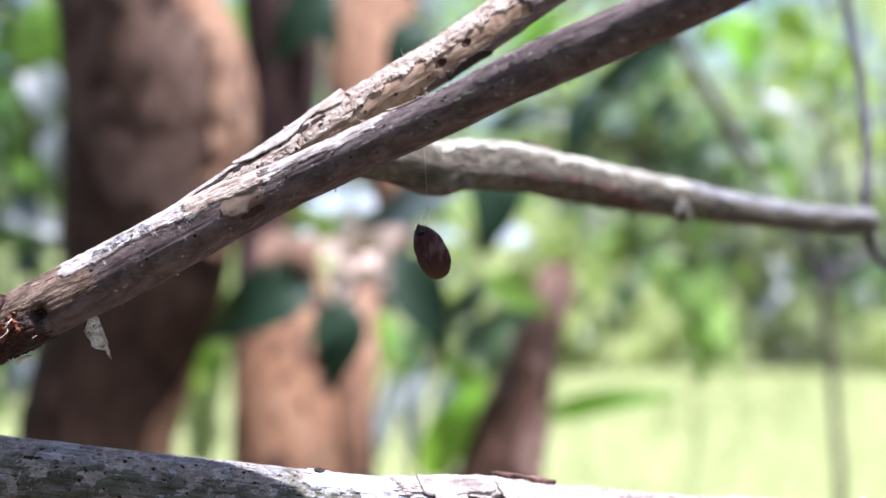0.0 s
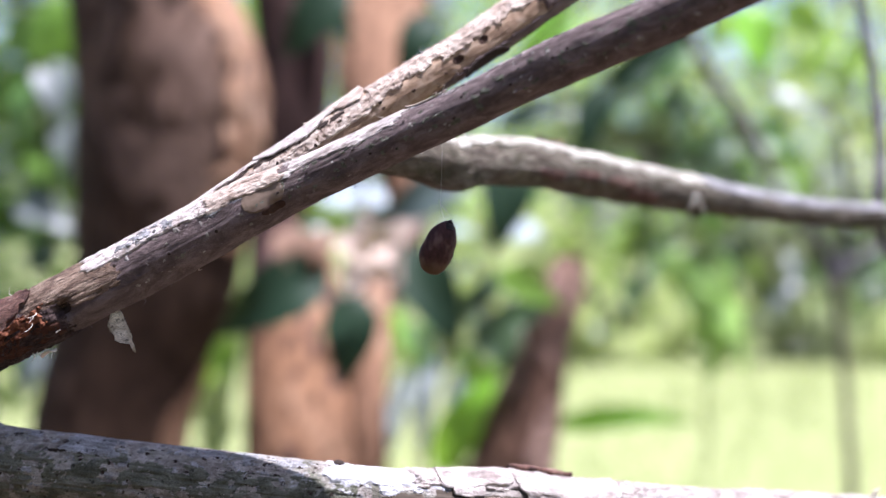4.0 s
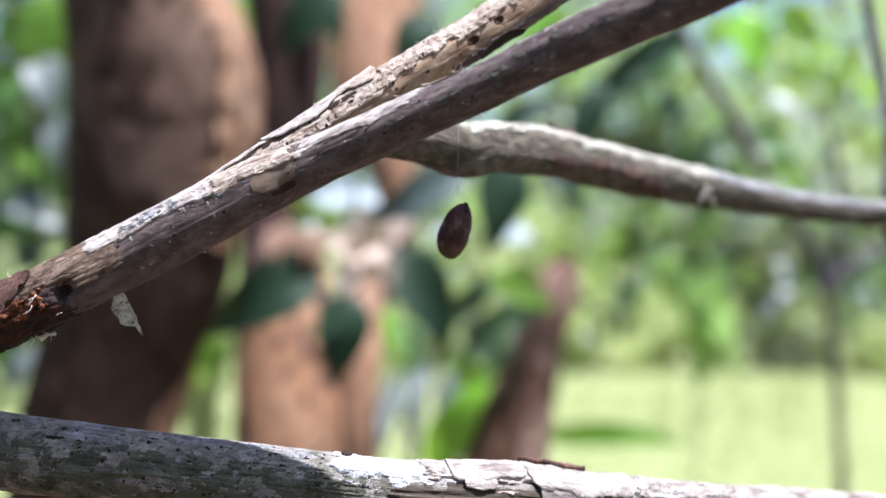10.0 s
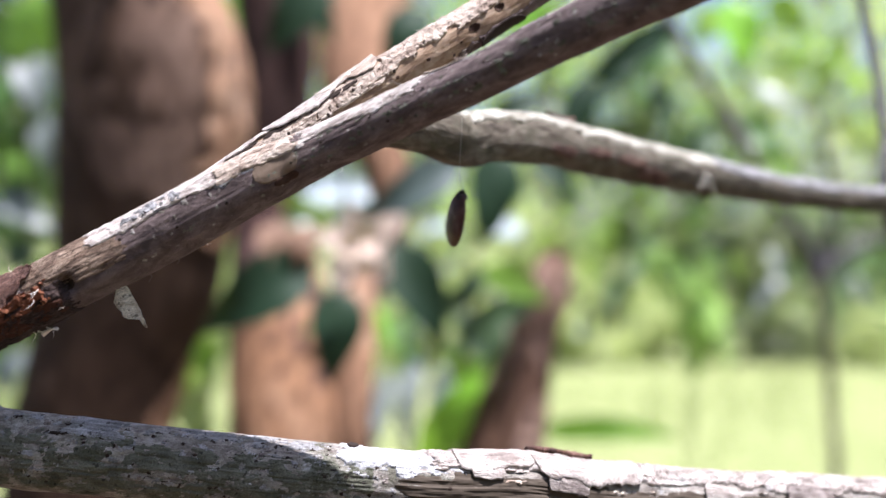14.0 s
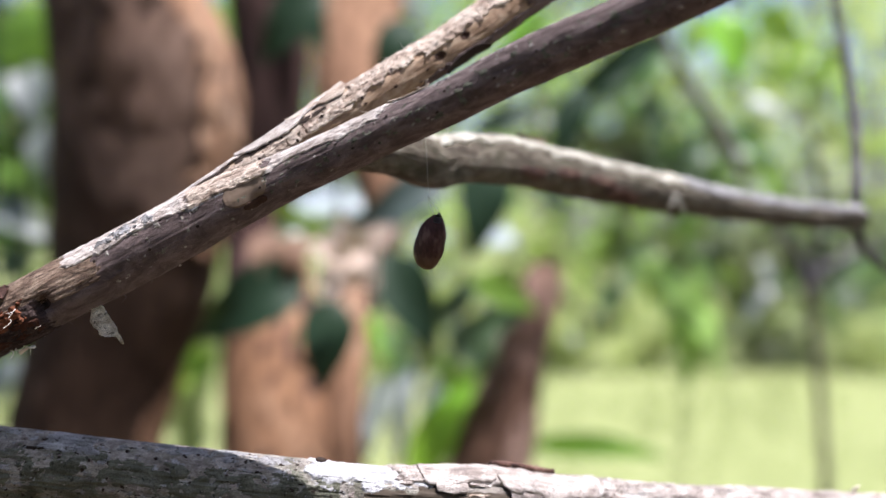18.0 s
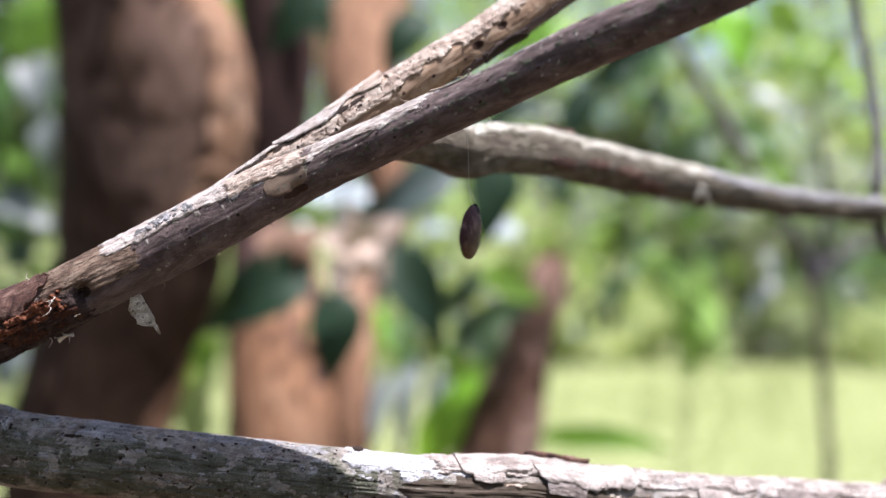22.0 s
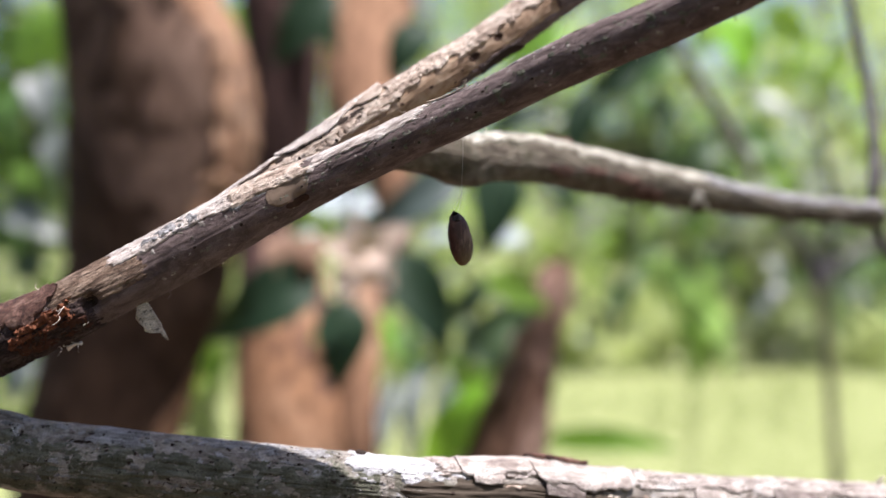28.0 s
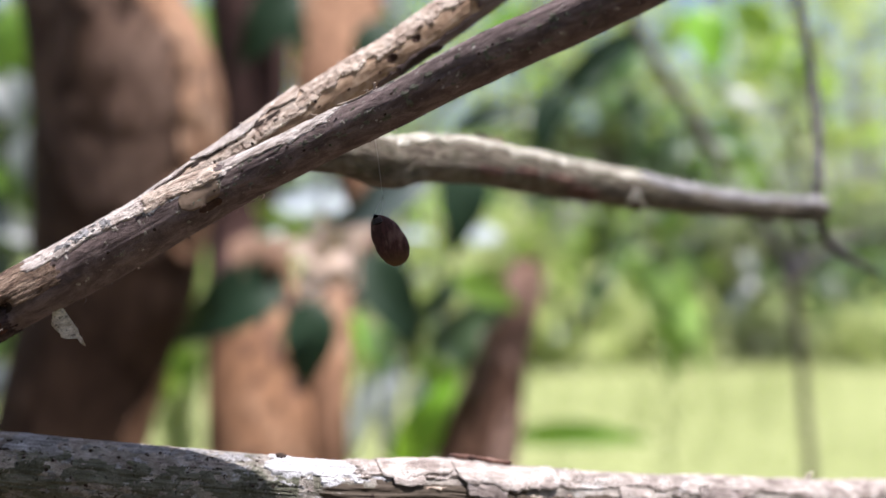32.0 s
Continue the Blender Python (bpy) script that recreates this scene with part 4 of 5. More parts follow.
# Pale leaf colours here stand for gaps to the sky and bright glints
sprig("glint_sprig", "leaves painted pale as glints and sky gaps behind the trunks", [[(-0.291, 3.000, 1.942, 0.0080), (-0.224, 3.000, 1.530, 0.0067), (-0.211, 3.000, 1.329, 0.0053)], [(0.017, 3.100, 1.110, 0.0083), (-0.051, 3.100, 0.930, 0.0069), (-0.079, 3.100, 0.709, 0.0055)], [(0.814, 3.300, 2.070, 0.0088), (0.785, 3.300, 1.746, 0.0073), (0.962, 3.300, 1.629, 0.0059)]], [
    ((-0.409, 3.600, 1.433), (-0.164, 3.570, 1.413), 0.148, LEAF_SKY_GLINT),
    ((-0.382, 3.650, 1.383), (-0.186, 3.620, 1.469), 0.130, LEAF_SKY_GLINT),
    ((0.145, 3.400, 1.327), (0.249, 3.370, 1.305), 0.094, LEAF_SKY_GLINT),
    ((-0.049, 3.100, 1.055), (-0.084, 3.070, 0.783), 0.069, LEAF_SKY_SHEEN),
    ((-0.120, 3.100, 0.999), (-0.160, 3.070, 0.783), 0.058, LEAF_SKY_SHEEN),
    ((0.018, 3.100, 0.999), (-0.017, 3.070, 0.838), 0.058, LEAF_SKY_SHEEN),
    ((-0.047, 3.400, 1.307), (0.054, 3.370, 1.327), 0.082, LEAF_SKY_GLINT),
    ((0.402, 3.300, 1.643), (0.436, 3.270, 1.660), 0.038, LEAF_PINK_GLINT),
    ((0.487, 3.300, 1.669), (0.521, 3.270, 1.686), 0.041, LEAF_SKY_GLINT),
    ((0.593, 3.300, 1.693), (0.620, 3.270, 1.710), 0.035, LEAF_PALE),
    ((0.255, 3.300, 1.648), (0.287, 3.270, 1.665), 0.038, LEAF_PINK_GLINT),
    ((0.623, 3.300, 1.593), (0.649, 3.270, 1.614), 0.038, LEAF_PALE),
    ((0.807, 3.300, 1.702), (0.968, 3.270, 1.597), 0.062, LEAF_SHEEN),
    ((0.863, 3.300, 1.275), (0.888, 3.270, 1.188), 0.038, LEAF_SHEEN),
    ((0.897, 3.300, 1.202), (0.801, 3.270, 1.100), 0.044, LEAF_SHEEN),
    ((-0.011, 2.900, 1.818), (-0.063, 2.870, 1.889), 0.090, LEAF_SHEEN),
    ((0.031, 3.100, 1.234), (-0.065, 3.070, 1.166), 0.055, LEAF_SHEEN),
], (-0.211, 3.000, 1.329))
# The palest leaves carry the sky's sheen in their colour
sprig("side_sprig", "leaves beside the trunk, some painted pale as sky sheen", [[(-0.992, 2.800, 1.934, 0.0087), (-0.918, 2.800, 1.624, 0.0075), (-0.894, 2.800, 1.326, 0.0062), (-0.931, 2.800, 1.053, 0.0050)]], [
    ((-0.900, 2.800, 1.711), (-0.860, 2.770, 1.553), 0.095, LEAF_SHEEN),
    ((-0.863, 2.800, 1.587), (-0.841, 2.770, 1.424), 0.062, LEAF_SHEEN),
    ((-0.980, 2.800, 1.394), (-0.829, 2.770, 1.320), 0.082, LEAF_SHEEN),
    ((-0.894, 2.800, 1.301), (-0.934, 2.770, 1.227), 0.075, LEAF_SHADE),
    ((-0.955, 2.800, 1.810), (-0.884, 2.770, 1.682), 0.137, LEAF_BRIGHT),
    ((-0.896, 2.850, 1.858), (-0.856, 2.820, 1.702), 0.089, LEAF_BRIGHT),
    ((-0.959, 2.850, 1.681), (-0.962, 2.820, 1.514), 0.089, LEAF_MID),
    ((-0.909, 2.850, 1.453), (-0.950, 2.820, 1.389), 0.076, LEAF_DARK),
    ((-0.947, 2.850, 1.504), (-0.900, 2.820, 1.414), 0.089, LEAF_BRIGHT),
    ((-0.943, 2.800, 1.202), (-0.872, 2.770, 1.080), 0.087, LEAF_MID),
    ((-0.906, 2.800, 1.065), (-0.946, 2.770, 0.957), 0.087, LEAF_SHEEN),
], (-0.918, 2.800, 1.624))
sprig("gap_sprig", "green leaves between the two trunks", [[(-0.607, 3.200, 0.677, 0.0071), (-0.614, 3.200, 0.905, 0.0057), (-0.579, 3.200, 1.104, 0.0043)]], [
    ((-0.622, 3.200, 0.819), (-0.567, 3.170, 0.993), 0.100, LEAF_PALE),
    ((-0.607, 3.200, 0.905), (-0.630, 3.170, 1.063), 0.086, LEAF_LIME),
    ((-0.586, 3.200, 0.905), (-0.538, 3.170, 1.063), 0.077, LEAF_BRIGHT),
    ((-0.636, 3.200, 0.762), (-0.546, 3.170, 0.852), 0.086, LEAF_PALE),
    ((-0.565, 3.200, 0.976), (-0.602, 3.170, 1.106), 0.080, LEAF_LIME),
    ((-0.574, 3.300, 1.890), (-0.518, 3.270, 1.739), 0.103, LEAF_LIME),
    ((-0.552, 3.300, 1.948), (-0.504, 3.270, 1.826), 0.088, LEAF_BRIGHT),
    ((-0.205, 2.150, 1.340), (-0.290, 2.120, 1.318), 0.036, LEAF_SHADE),
], (-0.614, 3.200, 0.905))


BLADES = {}


def blade_of(mat, k):
    """One of three leaf blades a metre long, to be scaled, lying along x."""
    if (mat.name, k) not in BLADES:
        BLADES[mat.name, k] = leaf_mesh("leaf", (0, 0, 0), (1, 0, 0), 0.44 + 0.05 * k, mat, (0.05, 0.12, -0.08)[k], 0.15 + 0.1 * k, (0, 0, 1), 7)
    return BLADES[mat.name, k]


def leafy_bough(label, stems, tufts, seed):
    """A hanging bough: stems and tufts of single leaves, each tuft on a twig from the nearest stem."""
    foot = Vector(stems[0][0][:3])
    t = empty("leafy_bough", foot, label, "foliage", "boughs before the lawn")
    loc = [[(*(Vector(p[:3]) - foot), p[3]) for p in s] for s in stems]
    line = np.vstack([spline(s, 60)[0] for s in loc])
    for s in loc:
        part("stem", tube("stem", s, TRUNK_GREY, 60, 10, 0.1, seed), t)
    rng = np.random.default_rng(seed)
    for k, (c, n, spread, size, mat) in enumerate(tufts):
        c = np.array(c) - np.array(foot)
        from_p = line[np.argmin(np.linalg.norm(line[:, :3] - c - [0, 0, -0.06], axis=1)), :3]
        mid = (from_p + c) / 2 + [0, 0, 0.02]
        part("twig", tube("twig", [(*from_p, 0.005), (*mid, 0.004), (*c, 0.002)], TRUNK_GREY, 12, 6, 0.1, k), t)
        for p in c + rng.normal(size=(n, 3)) * spread * [0.75, 1.0, 0.75]:
            leaf = part("leaf", blade_of(mat, int(rng.integers(3))), t)
            turn = Euler((rng.normal(0, 0.6), rng.normal(0.45, 0.5), rng.uniform(0, 6.283)), "XYZ")
            leaf.matrix_basis = Matrix.LocRotScale(Vector(p), turn, [size * rng.uniform(0.75, 1.3)] * 3)
    return t


# Bright and dark greens paint the sun and shade of these tufts
leafy_bough("drooping bough with leaves coloured light and dark for sun and shade", [[(0.000, 3.250, 2.780, 0.0160), (0.317, 3.200, 2.372, 0.0114), (0.522, 3.150, 2.104, 0.0098), (0.551, 3.150, 1.753, 0.0070), (0.482, 3.150, 1.304, 0.0042)], [(0.544, 3.150, 1.809, 0.0070), (0.689, 3.200, 1.618, 0.0057), (0.811, 3.200, 1.476, 0.0036)]], [
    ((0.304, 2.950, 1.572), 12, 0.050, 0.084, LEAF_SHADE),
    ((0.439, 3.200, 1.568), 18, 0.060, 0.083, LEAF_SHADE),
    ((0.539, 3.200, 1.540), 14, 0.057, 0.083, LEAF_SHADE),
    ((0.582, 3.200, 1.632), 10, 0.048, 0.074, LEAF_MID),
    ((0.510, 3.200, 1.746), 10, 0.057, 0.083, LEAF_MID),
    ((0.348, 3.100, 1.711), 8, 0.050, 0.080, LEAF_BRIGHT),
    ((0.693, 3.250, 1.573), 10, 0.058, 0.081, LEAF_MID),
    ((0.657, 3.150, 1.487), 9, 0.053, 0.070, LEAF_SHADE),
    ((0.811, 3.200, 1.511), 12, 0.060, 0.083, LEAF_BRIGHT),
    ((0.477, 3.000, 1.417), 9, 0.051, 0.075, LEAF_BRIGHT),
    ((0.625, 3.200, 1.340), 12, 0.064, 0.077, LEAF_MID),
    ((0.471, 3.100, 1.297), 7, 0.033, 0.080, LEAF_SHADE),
], 210)
leafy_bough("airy pale green bough hanging before the lawn", [[(0.090, 3.350, 3.450, 0.0160), (0.840, 3.600, 2.781, 0.0112), (1.097, 3.700, 2.165, 0.0099), (1.196, 3.800, 1.748, 0.0085), (1.265, 3.900, 1.307, 0.0052)], [(1.205, 3.800, 1.680, 0.0068), (1.055, 3.900, 1.377, 0.0052), (0.940, 4.000, 1.129, 0.0036)]], [
    ((0.751, 3.000, 1.812), 5, 0.045, 0.099, LEAF_BRIGHT),
    ((1.067, 3.600, 1.884), 18, 0.096, 0.106, LEAF_LIME),
    ((1.171, 3.800, 1.756), 18, 0.105, 0.112, LEAF_PALE),
    ((1.181, 3.700, 1.579), 16, 0.099, 0.099, LEAF_PALE),
    ((1.023, 3.700, 1.769), 9, 0.073, 0.092, LEAF_MID),
    ((1.324, 3.800, 1.714), 12, 0.074, 0.102, LEAF_LIME),
    ((1.323, 3.800, 1.952), 12, 0.081, 0.102, LEAF_PALE),
    ((0.851, 3.700, 1.315), 10, 0.069, 0.092, LEAF_SHADE),
    ((1.298, 4.000, 1.245), 16, 0.100, 0.103, LEAF_SHADE),
    ((1.378, 4.000, 1.353), 12, 0.082, 0.103, LEAF_MID),
    ((0.964, 4.100, 1.116), 16, 0.088, 0.106, LEAF_SHADE),
    ((1.154, 4.000, 1.379), 10, 0.078, 0.100, LEAF_MID),
], 230)
leafy_bough("yellow-green leafy bough hanging beside the broken stem", [[(-0.060, 3.180, 2.520, 0.0140), (0.117, 3.200, 2.257, 0.0086), (0.269, 3.300, 1.774, 0.0073), (0.317, 3.400, 1.335, 0.0053), (0.441, 3.600, 1.177, 0.0032)], [(0.296, 3.350, 1.484, 0.0060), (0.118, 3.200, 1.332, 0.0043), (0.083, 3.000, 1.036, 0.0027)]], [
    ((0.430, 3.400, 1.297), 14, 0.073, 0.088, LEAF_LIME),
    ((0.324, 3.400, 1.252), 12, 0.067, 0.088, LEAF_PALE),
    ((0.510, 4.000, 1.138), 14, 0.082, 0.100, LEAF_SHADE),
    ((0.594, 3.800, 1.213), 10, 0.068, 0.085, LEAF_MID),
    ((0.010, 3.100, 1.400), 9, 0.039, 0.066, LEAF_LIME),
    ((0.093, 3.100, 1.221), 10, 0.052, 0.069, LEAF_OLIVE),
    ((0.103, 3.000, 1.029), 14, 0.048, 0.075, LEAF_MID),
    ((0.073, 2.900, 1.109), 12, 0.047, 0.072, LEAF_SHADE),
    ((-0.024, 3.100, 1.262), 8, 0.047, 0.069, LEAF_SLATE),
    ((0.248, 3.400, 1.335), 10, 0.051, 0.073, LEAF_PALE),
    ((-0.024, 3.200, 1.104), 8, 0.043, 0.071, LEAF_SHADE),
    ((0.282, 3.200, 1.432), 8, 0.051, 0.074, LEAF_MID),
], 250)
# The shade is in the leaf colour: sun still reaches these tufts
leafy_bough("deep green bough with shade painted into its leaves", [[(0.120, 3.380, 3.300, 0.0150), (0.380, 3.800, 2.524, 0.0102), (0.531, 3.900, 1.932, 0.0087), (0.617, 4.000, 1.610, 0.0071), (0.599, 4.000, 1.361, 0.0045)], [(0.608, 4.000, 1.646, 0.0071), (0.814, 4.000, 1.522, 0.0053), (1.138, 4.200, 1.290, 0.0037)]], [
    ((0.392, 3.900, 1.581), 16, 0.052, 0.097, LEAF_DEEP_SHADE),
    ((0.519, 4.000, 1.589), 18, 0.061, 0.100, LEAF_DEEP_SHADE),
    ((0.653, 4.000, 1.571), 18, 0.061, 0.100, LEAF_DEEP_SHADE),
    ((0.769, 4.000, 1.548), 16, 0.061, 0.100, LEAF_DEEP_SHADE),
    ((0.876, 4.000, 1.531), 14, 0.057, 0.100, LEAF_DEEP_SHADE),
    ((0.614, 4.100, 1.700), 14, 0.066, 0.102, LEAF_DEEP_SHADE),
    ((0.743, 4.100, 1.664), 12, 0.062, 0.102, LEAF_DEEP_SHADE),
    ((0.582, 4.000, 1.370), 14, 0.064, 0.100, LEAF_DEEP_SHADE),
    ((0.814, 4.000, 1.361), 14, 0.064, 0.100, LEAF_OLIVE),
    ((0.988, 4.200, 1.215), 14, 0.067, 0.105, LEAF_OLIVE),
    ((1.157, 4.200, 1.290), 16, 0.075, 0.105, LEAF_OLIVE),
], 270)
arch = empty("arching_frond", (0.649, 3.300, -0.586), "light green arching grass frond over the lawn", "plant")
o = np.array(arch.location)
part("stalk", tube("stalk", [(*(np.array(p[:3]) - o), p[3]) for p in [(0.649, 3.300, -0.571, 0.0037), (0.652, 3.300, 0.449, 0.0037), (0.657, 3.300, 0.863, 0.0037), (0.624, 3.300, 1.098, 0.0029), (0.550, 3.300, 1.260, 0.0029), (0.491, 3.300, 1.290, 0.0015)]], LEAF_PALE, 60, 8), arch)
for b, tip, w in (((0.513, 3.300, 1.282), (0.704, 3.250, 1.119), 0.126), ((0.631, 3.300, 1.224), (0.748, 3.250, 0.971), 0.135), ((0.665, 3.320, 1.023), (0.691, 3.270, 1.290), 0.112), ((0.635, 3.320, 1.023), (0.574, 3.270, 1.231), 0.089), ((0.679, 3.280, 1.158), (0.651, 3.230, 0.944), 0.102), ((0.543, 3.260, 1.290), (0.628, 3.210, 1.161), 0.096)):
    part("blade", leaf_mesh("blade", np.array(b) - o, np.array(tip) - o, w, LEAF_FROND, 0.08, 0.12, (0.25, -0.5, 0.9)), arch)
left = empty("side_foliage", (-1.504, 4.000, 0.482), "bright green leaves beside the trunk", "foliage")
o = np.array(left.location)
rng = np.random.default_rng(31)
for p0, p1, groups, mat in [((-1.369, 3.400, 2.059), (-1.381, 4.600, 1.056), 26, LEAF_MID), ((-1.369, 3.400, 2.059), (-1.381, 4.600, 0.769), 18, LEAF_BRIGHT)]:
    lo, hi = np.minimum(p0, p1), np.maximum(p0, p1)
    g = rng.uniform(lo - o, hi - o, (groups, 3))
    part("crown", leaf_cloud("crown", np.repeat(g, 14, axis=0) + rng.normal(size=(groups * 14, 3)) * 0.06, 0.12, mat, groups), left)
part("stem", tube("stem", [(0, 0, -0.6, 0.02), (0.03, 0, 0.4, 0.014), (-0.02, 0, 1.3, 0.006)], TRUNK_GREY, 20, 8, 0.1), left)

# ---- the dead branches ----
MAIN = Limb([(-1.9, 0.72, 0.01, 0.026), (-1.2, 0.68, 0.52, 0.022), (-0.62, 0.63, 0.98, 0.018), (-0.3218, 0.6000, 1.2067, 0.0160), (-0.2595, 0.5870, 1.2370, 0.0150), (-0.2039, 0.5790, 1.2618, 0.0138), (-0.1767, 0.5765, 1.2752, 0.0137), (-0.1501, 0.5770, 1.2889, 0.0139), (-0.1240, 0.5750, 1.3023, 0.0138), (-0.0978, 0.5720, 1.3161, 0.0127), (-0.0719, 0.5680, 1.3281, 0.0109), (-0.0459, 0.5600, 1.3389, 0.0102), (-0.0207, 0.5520, 1.3497, 0.0098), (0.0039, 0.5420, 1.3596, 0.0097), (0.0274, 0.5300, 1.3704, 0.0099), (0.0499, 0.5190, 1.3793, 0.0102), (0.0716, 0.5090, 1.3871, 0.0102), (0.0926, 0.5000, 1.3955, 0.0102), (0.1235, 0.4900, 1.4093, 0.0100), (0.1726, 0.4750, 1.4314, 0.0095)], 11, 620, 0.07, 0.032, 24.0, fine=(-0.25, 0.17),
            dents=[(-0.1806, radians(-11), 0.004, 0.32, -0.0055), (-0.087, radians(6), 0.009, 0.55, -0.0011), (-0.084, radians(-28), 0.0035, 0.3, -0.0018)])
SIDE = Limb([(-0.1451, 0.5880, 1.2924, 0.0079), (-0.1268, 0.5880, 1.3060, 0.0089), (-0.1013, 0.5920, 1.3240, 0.0095), (-0.0755, 0.5970, 1.3415, 0.0098), (-0.0496, 0.6050, 1.3601, 0.0100), (-0.0230, 0.6150, 1.3783, 0.0099), (0.0045, 0.6260, 1.3965, 0.0100), (0.0272, 0.6360, 1.4136, 0.0102), (0.0477, 0.6450, 1.4290, 0.0101), (0.0782, 0.6600, 1.4532, 0.0100), (0.088, 0.666, 1.461, 0.007)], 23, 420, 0.06, 0.022, 30.0,
            dents=[(-0.0045, radians(-13), 0.0022, 0.3, -0.0015), (0.0085, radians(-3), 0.002, 0.28, -0.0012)])
REAR = Limb([(-0.0706, 0.6000, 1.3417, 0.0080), (-0.0512, 0.6250, 1.3454, 0.0095), (-0.0274, 0.6550, 1.3458, 0.0111), (-0.0072, 0.6770, 1.3431, 0.0136), (0.0112, 0.6980, 1.3460, 0.0134), (0.0380, 0.7350, 1.3471, 0.0138), (0.0750, 0.7800, 1.3434, 0.0135), (0.1158, 0.8230, 1.3385, 0.0132), (0.1597, 0.8620, 1.3334, 0.0123), (0.2069, 0.9000, 1.3281, 0.0108), (0.2579, 0.9400, 1.3239, 0.0096), (0.3023, 0.9750, 1.3213, 0.0091), (0.3340, 0.9980, 1.3209, 0.0094), (0.3420, 1.0030, 1.3212, 0.0045)], 37, 420, 0.1, 0.05, 24.0, dents=[(-0.006, radians(-70), 0.018, 0.7, 0.0022), (0.163, radians(-80), 0.005, 0.5, 0.003)])
LOW = Limb([(-1.0, 0.5, 1.28, 0.014), (-0.62, 0.552, 1.235, 0.0162), (-0.3807, 0.5760, 1.2092, 0.0169), (-0.2945, 0.5830, 1.2104, 0.0182), (-0.2341, 0.5920, 1.2007, 0.0183), (-0.2140, 0.5935, 1.1960, 0.0176), (-0.1537, 0.5945, 1.1892, 0.0174), (-0.1013, 0.5940, 1.1829, 0.0174), (-0.0593, 0.5940, 1.1788, 0.0172), (-0.0223, 0.5970, 1.1748, 0.0173), (0.0207, 0.6100, 1.1712, 0.0174), (0.0606, 0.6300, 1.1628, 0.0177), (0.1204, 0.6500, 1.1547, 0.0180), (0.2324, 0.6900, 1.1414, 0.0184), (0.3679, 0.7400, 1.1207, 0.0191), (0.62, 0.84, 1.02, 0.0195), (1.0, 1.0, 0.62, 0.021), (1.25, 1.1, 0.01, 0.024)], 53, 620, 0.05, 0.06, 20.0, fine=(-0.27, 0.36))

dead = empty("dead_branch", (-1.9, 0.72, 0.0), "forked dead grey-brown branch with peeling bark", "branch")


def on(limb_name, limb, mat, label):
    me = limb.mesh(limb_name, mat, 110)
    return part(limb_name, me, None, label)


def adopt(ob, thing):
    ob.parent = thing
    ob.matrix_parent_inverse = Matrix.Translation(-Vector(thing.location))
    return ob


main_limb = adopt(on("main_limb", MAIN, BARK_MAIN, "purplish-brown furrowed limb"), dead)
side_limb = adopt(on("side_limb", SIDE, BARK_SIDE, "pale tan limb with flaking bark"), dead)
rear_limb = adopt(on("rear_limb", REAR, BARK_REAR, "greyish mossy limb with pale upper side"), dead)
low = empty("fallen_limb", (1.25, 1.1, 0.0), "grey lichen-crusted dead limb with loose bark sheets", "branch")
low_limb = adopt(on("limb", LOW, BARK_LOW, ""), low)


def stuck(name, me, owner, label=""):
    ob = part(name, me, owner, label)
    if name in ("lichen", "speckle", "moss", "rotten_wood"):
        tagged(ob, label, kind="stuff")
    return ob


# loose bark along the fork
stuck("bark_strip", SIDE.flake("bark_strip", SLAB_PALE, -0.128, -0.085, 50, 116, 0.0009, 0.0006, 0.0, 0.6, 1, 8, 60, 0.0, 0.8), side_limb, "long lifted strip of grey bark")
stuck("bark_strip", SIDE.flake("bark_strip", SLAB_PALE, -0.092, -0.05, 40, 112, 0.0014, 0.0007, 0.0005, 0.5, 2, 8, 30, 0.0, 0.7), side_limb)
stuck("bark_strip", SIDE.flake("bark_strip", SLAB_TAN, -0.068, -0.042, 44, 108, 0.0014, 0.0007, 0.0012, 0.6, 3, 8, 30, 0.0002, 0.4), side_limb, "lifted curling end of bark")
for k, (x0, x1, a0, a1, m, cov, crack) in enumerate([(-0.128, -0.036, -20, 58, SLAB_TAN, -0.05, 0.03), (-0.125, -0.09, 60, 120, SLAB, 0.0, 0.05)]):
    stuck("bark_crust", SIDE.crust("bark_crust", m, x0, x1, a0, a1, 0.0009, 10 + k, cov, 80, 260, 20, 0.006, crack), side_limb, "finely cracked pale bark")
for k, (x0, x1, a0, a1, cov) in enumerate([(-0.045, 0.07, -4, 150, 0.12), (-0.008, 0.05, -22, 36, -0.5)]):
    stuck("bark_crust", SIDE.crust("bark_crust", SLAB_TAN, x0, x1, a0, a1, 0.0011, 30 + k, cov, 95, 190, 34, 0.008, 0), side_limb, "pale crumbling bark")
# Shade along the limb's underside, painted with a dark bark colour
stuck("bark_crust", SIDE.crust("bark_crust", BARK_MAIN, -0.02, 0.084, -110, -34, 0.0006, 47, 0.1, 80, 160, 24, 0.01, 0), side_limb, "dark bark colour painting the shaded underside")
stuck("bark_crust", SIDE.crust("bark_crust", BARK_MAIN, 0.03, 0.086, -60, 60, 0.0012, 48, -0.4, 80, 160, 24, 0.012, 0), side_limb, "dark torn bark")
# Near-black strips laid on for the shaded gaps in the loose bark
for k, (x0, x1, a0, a1) in enumerate([(-0.117, -0.096, 36, 54), (-0.094, -0.076, 34, 50), (-0.066, -0.054, 26, 38), (-0.105, -0.09, 8, 16)]):
    stuck("crack", SIDE.flake("crack", KNOT, x0, x1, a0, a1, 0.0009, 0.0002, 0, 0.8, 400 + k, 5, 30, 0, 0.9), side_limb, "dark strip painting shade under the loose bark")
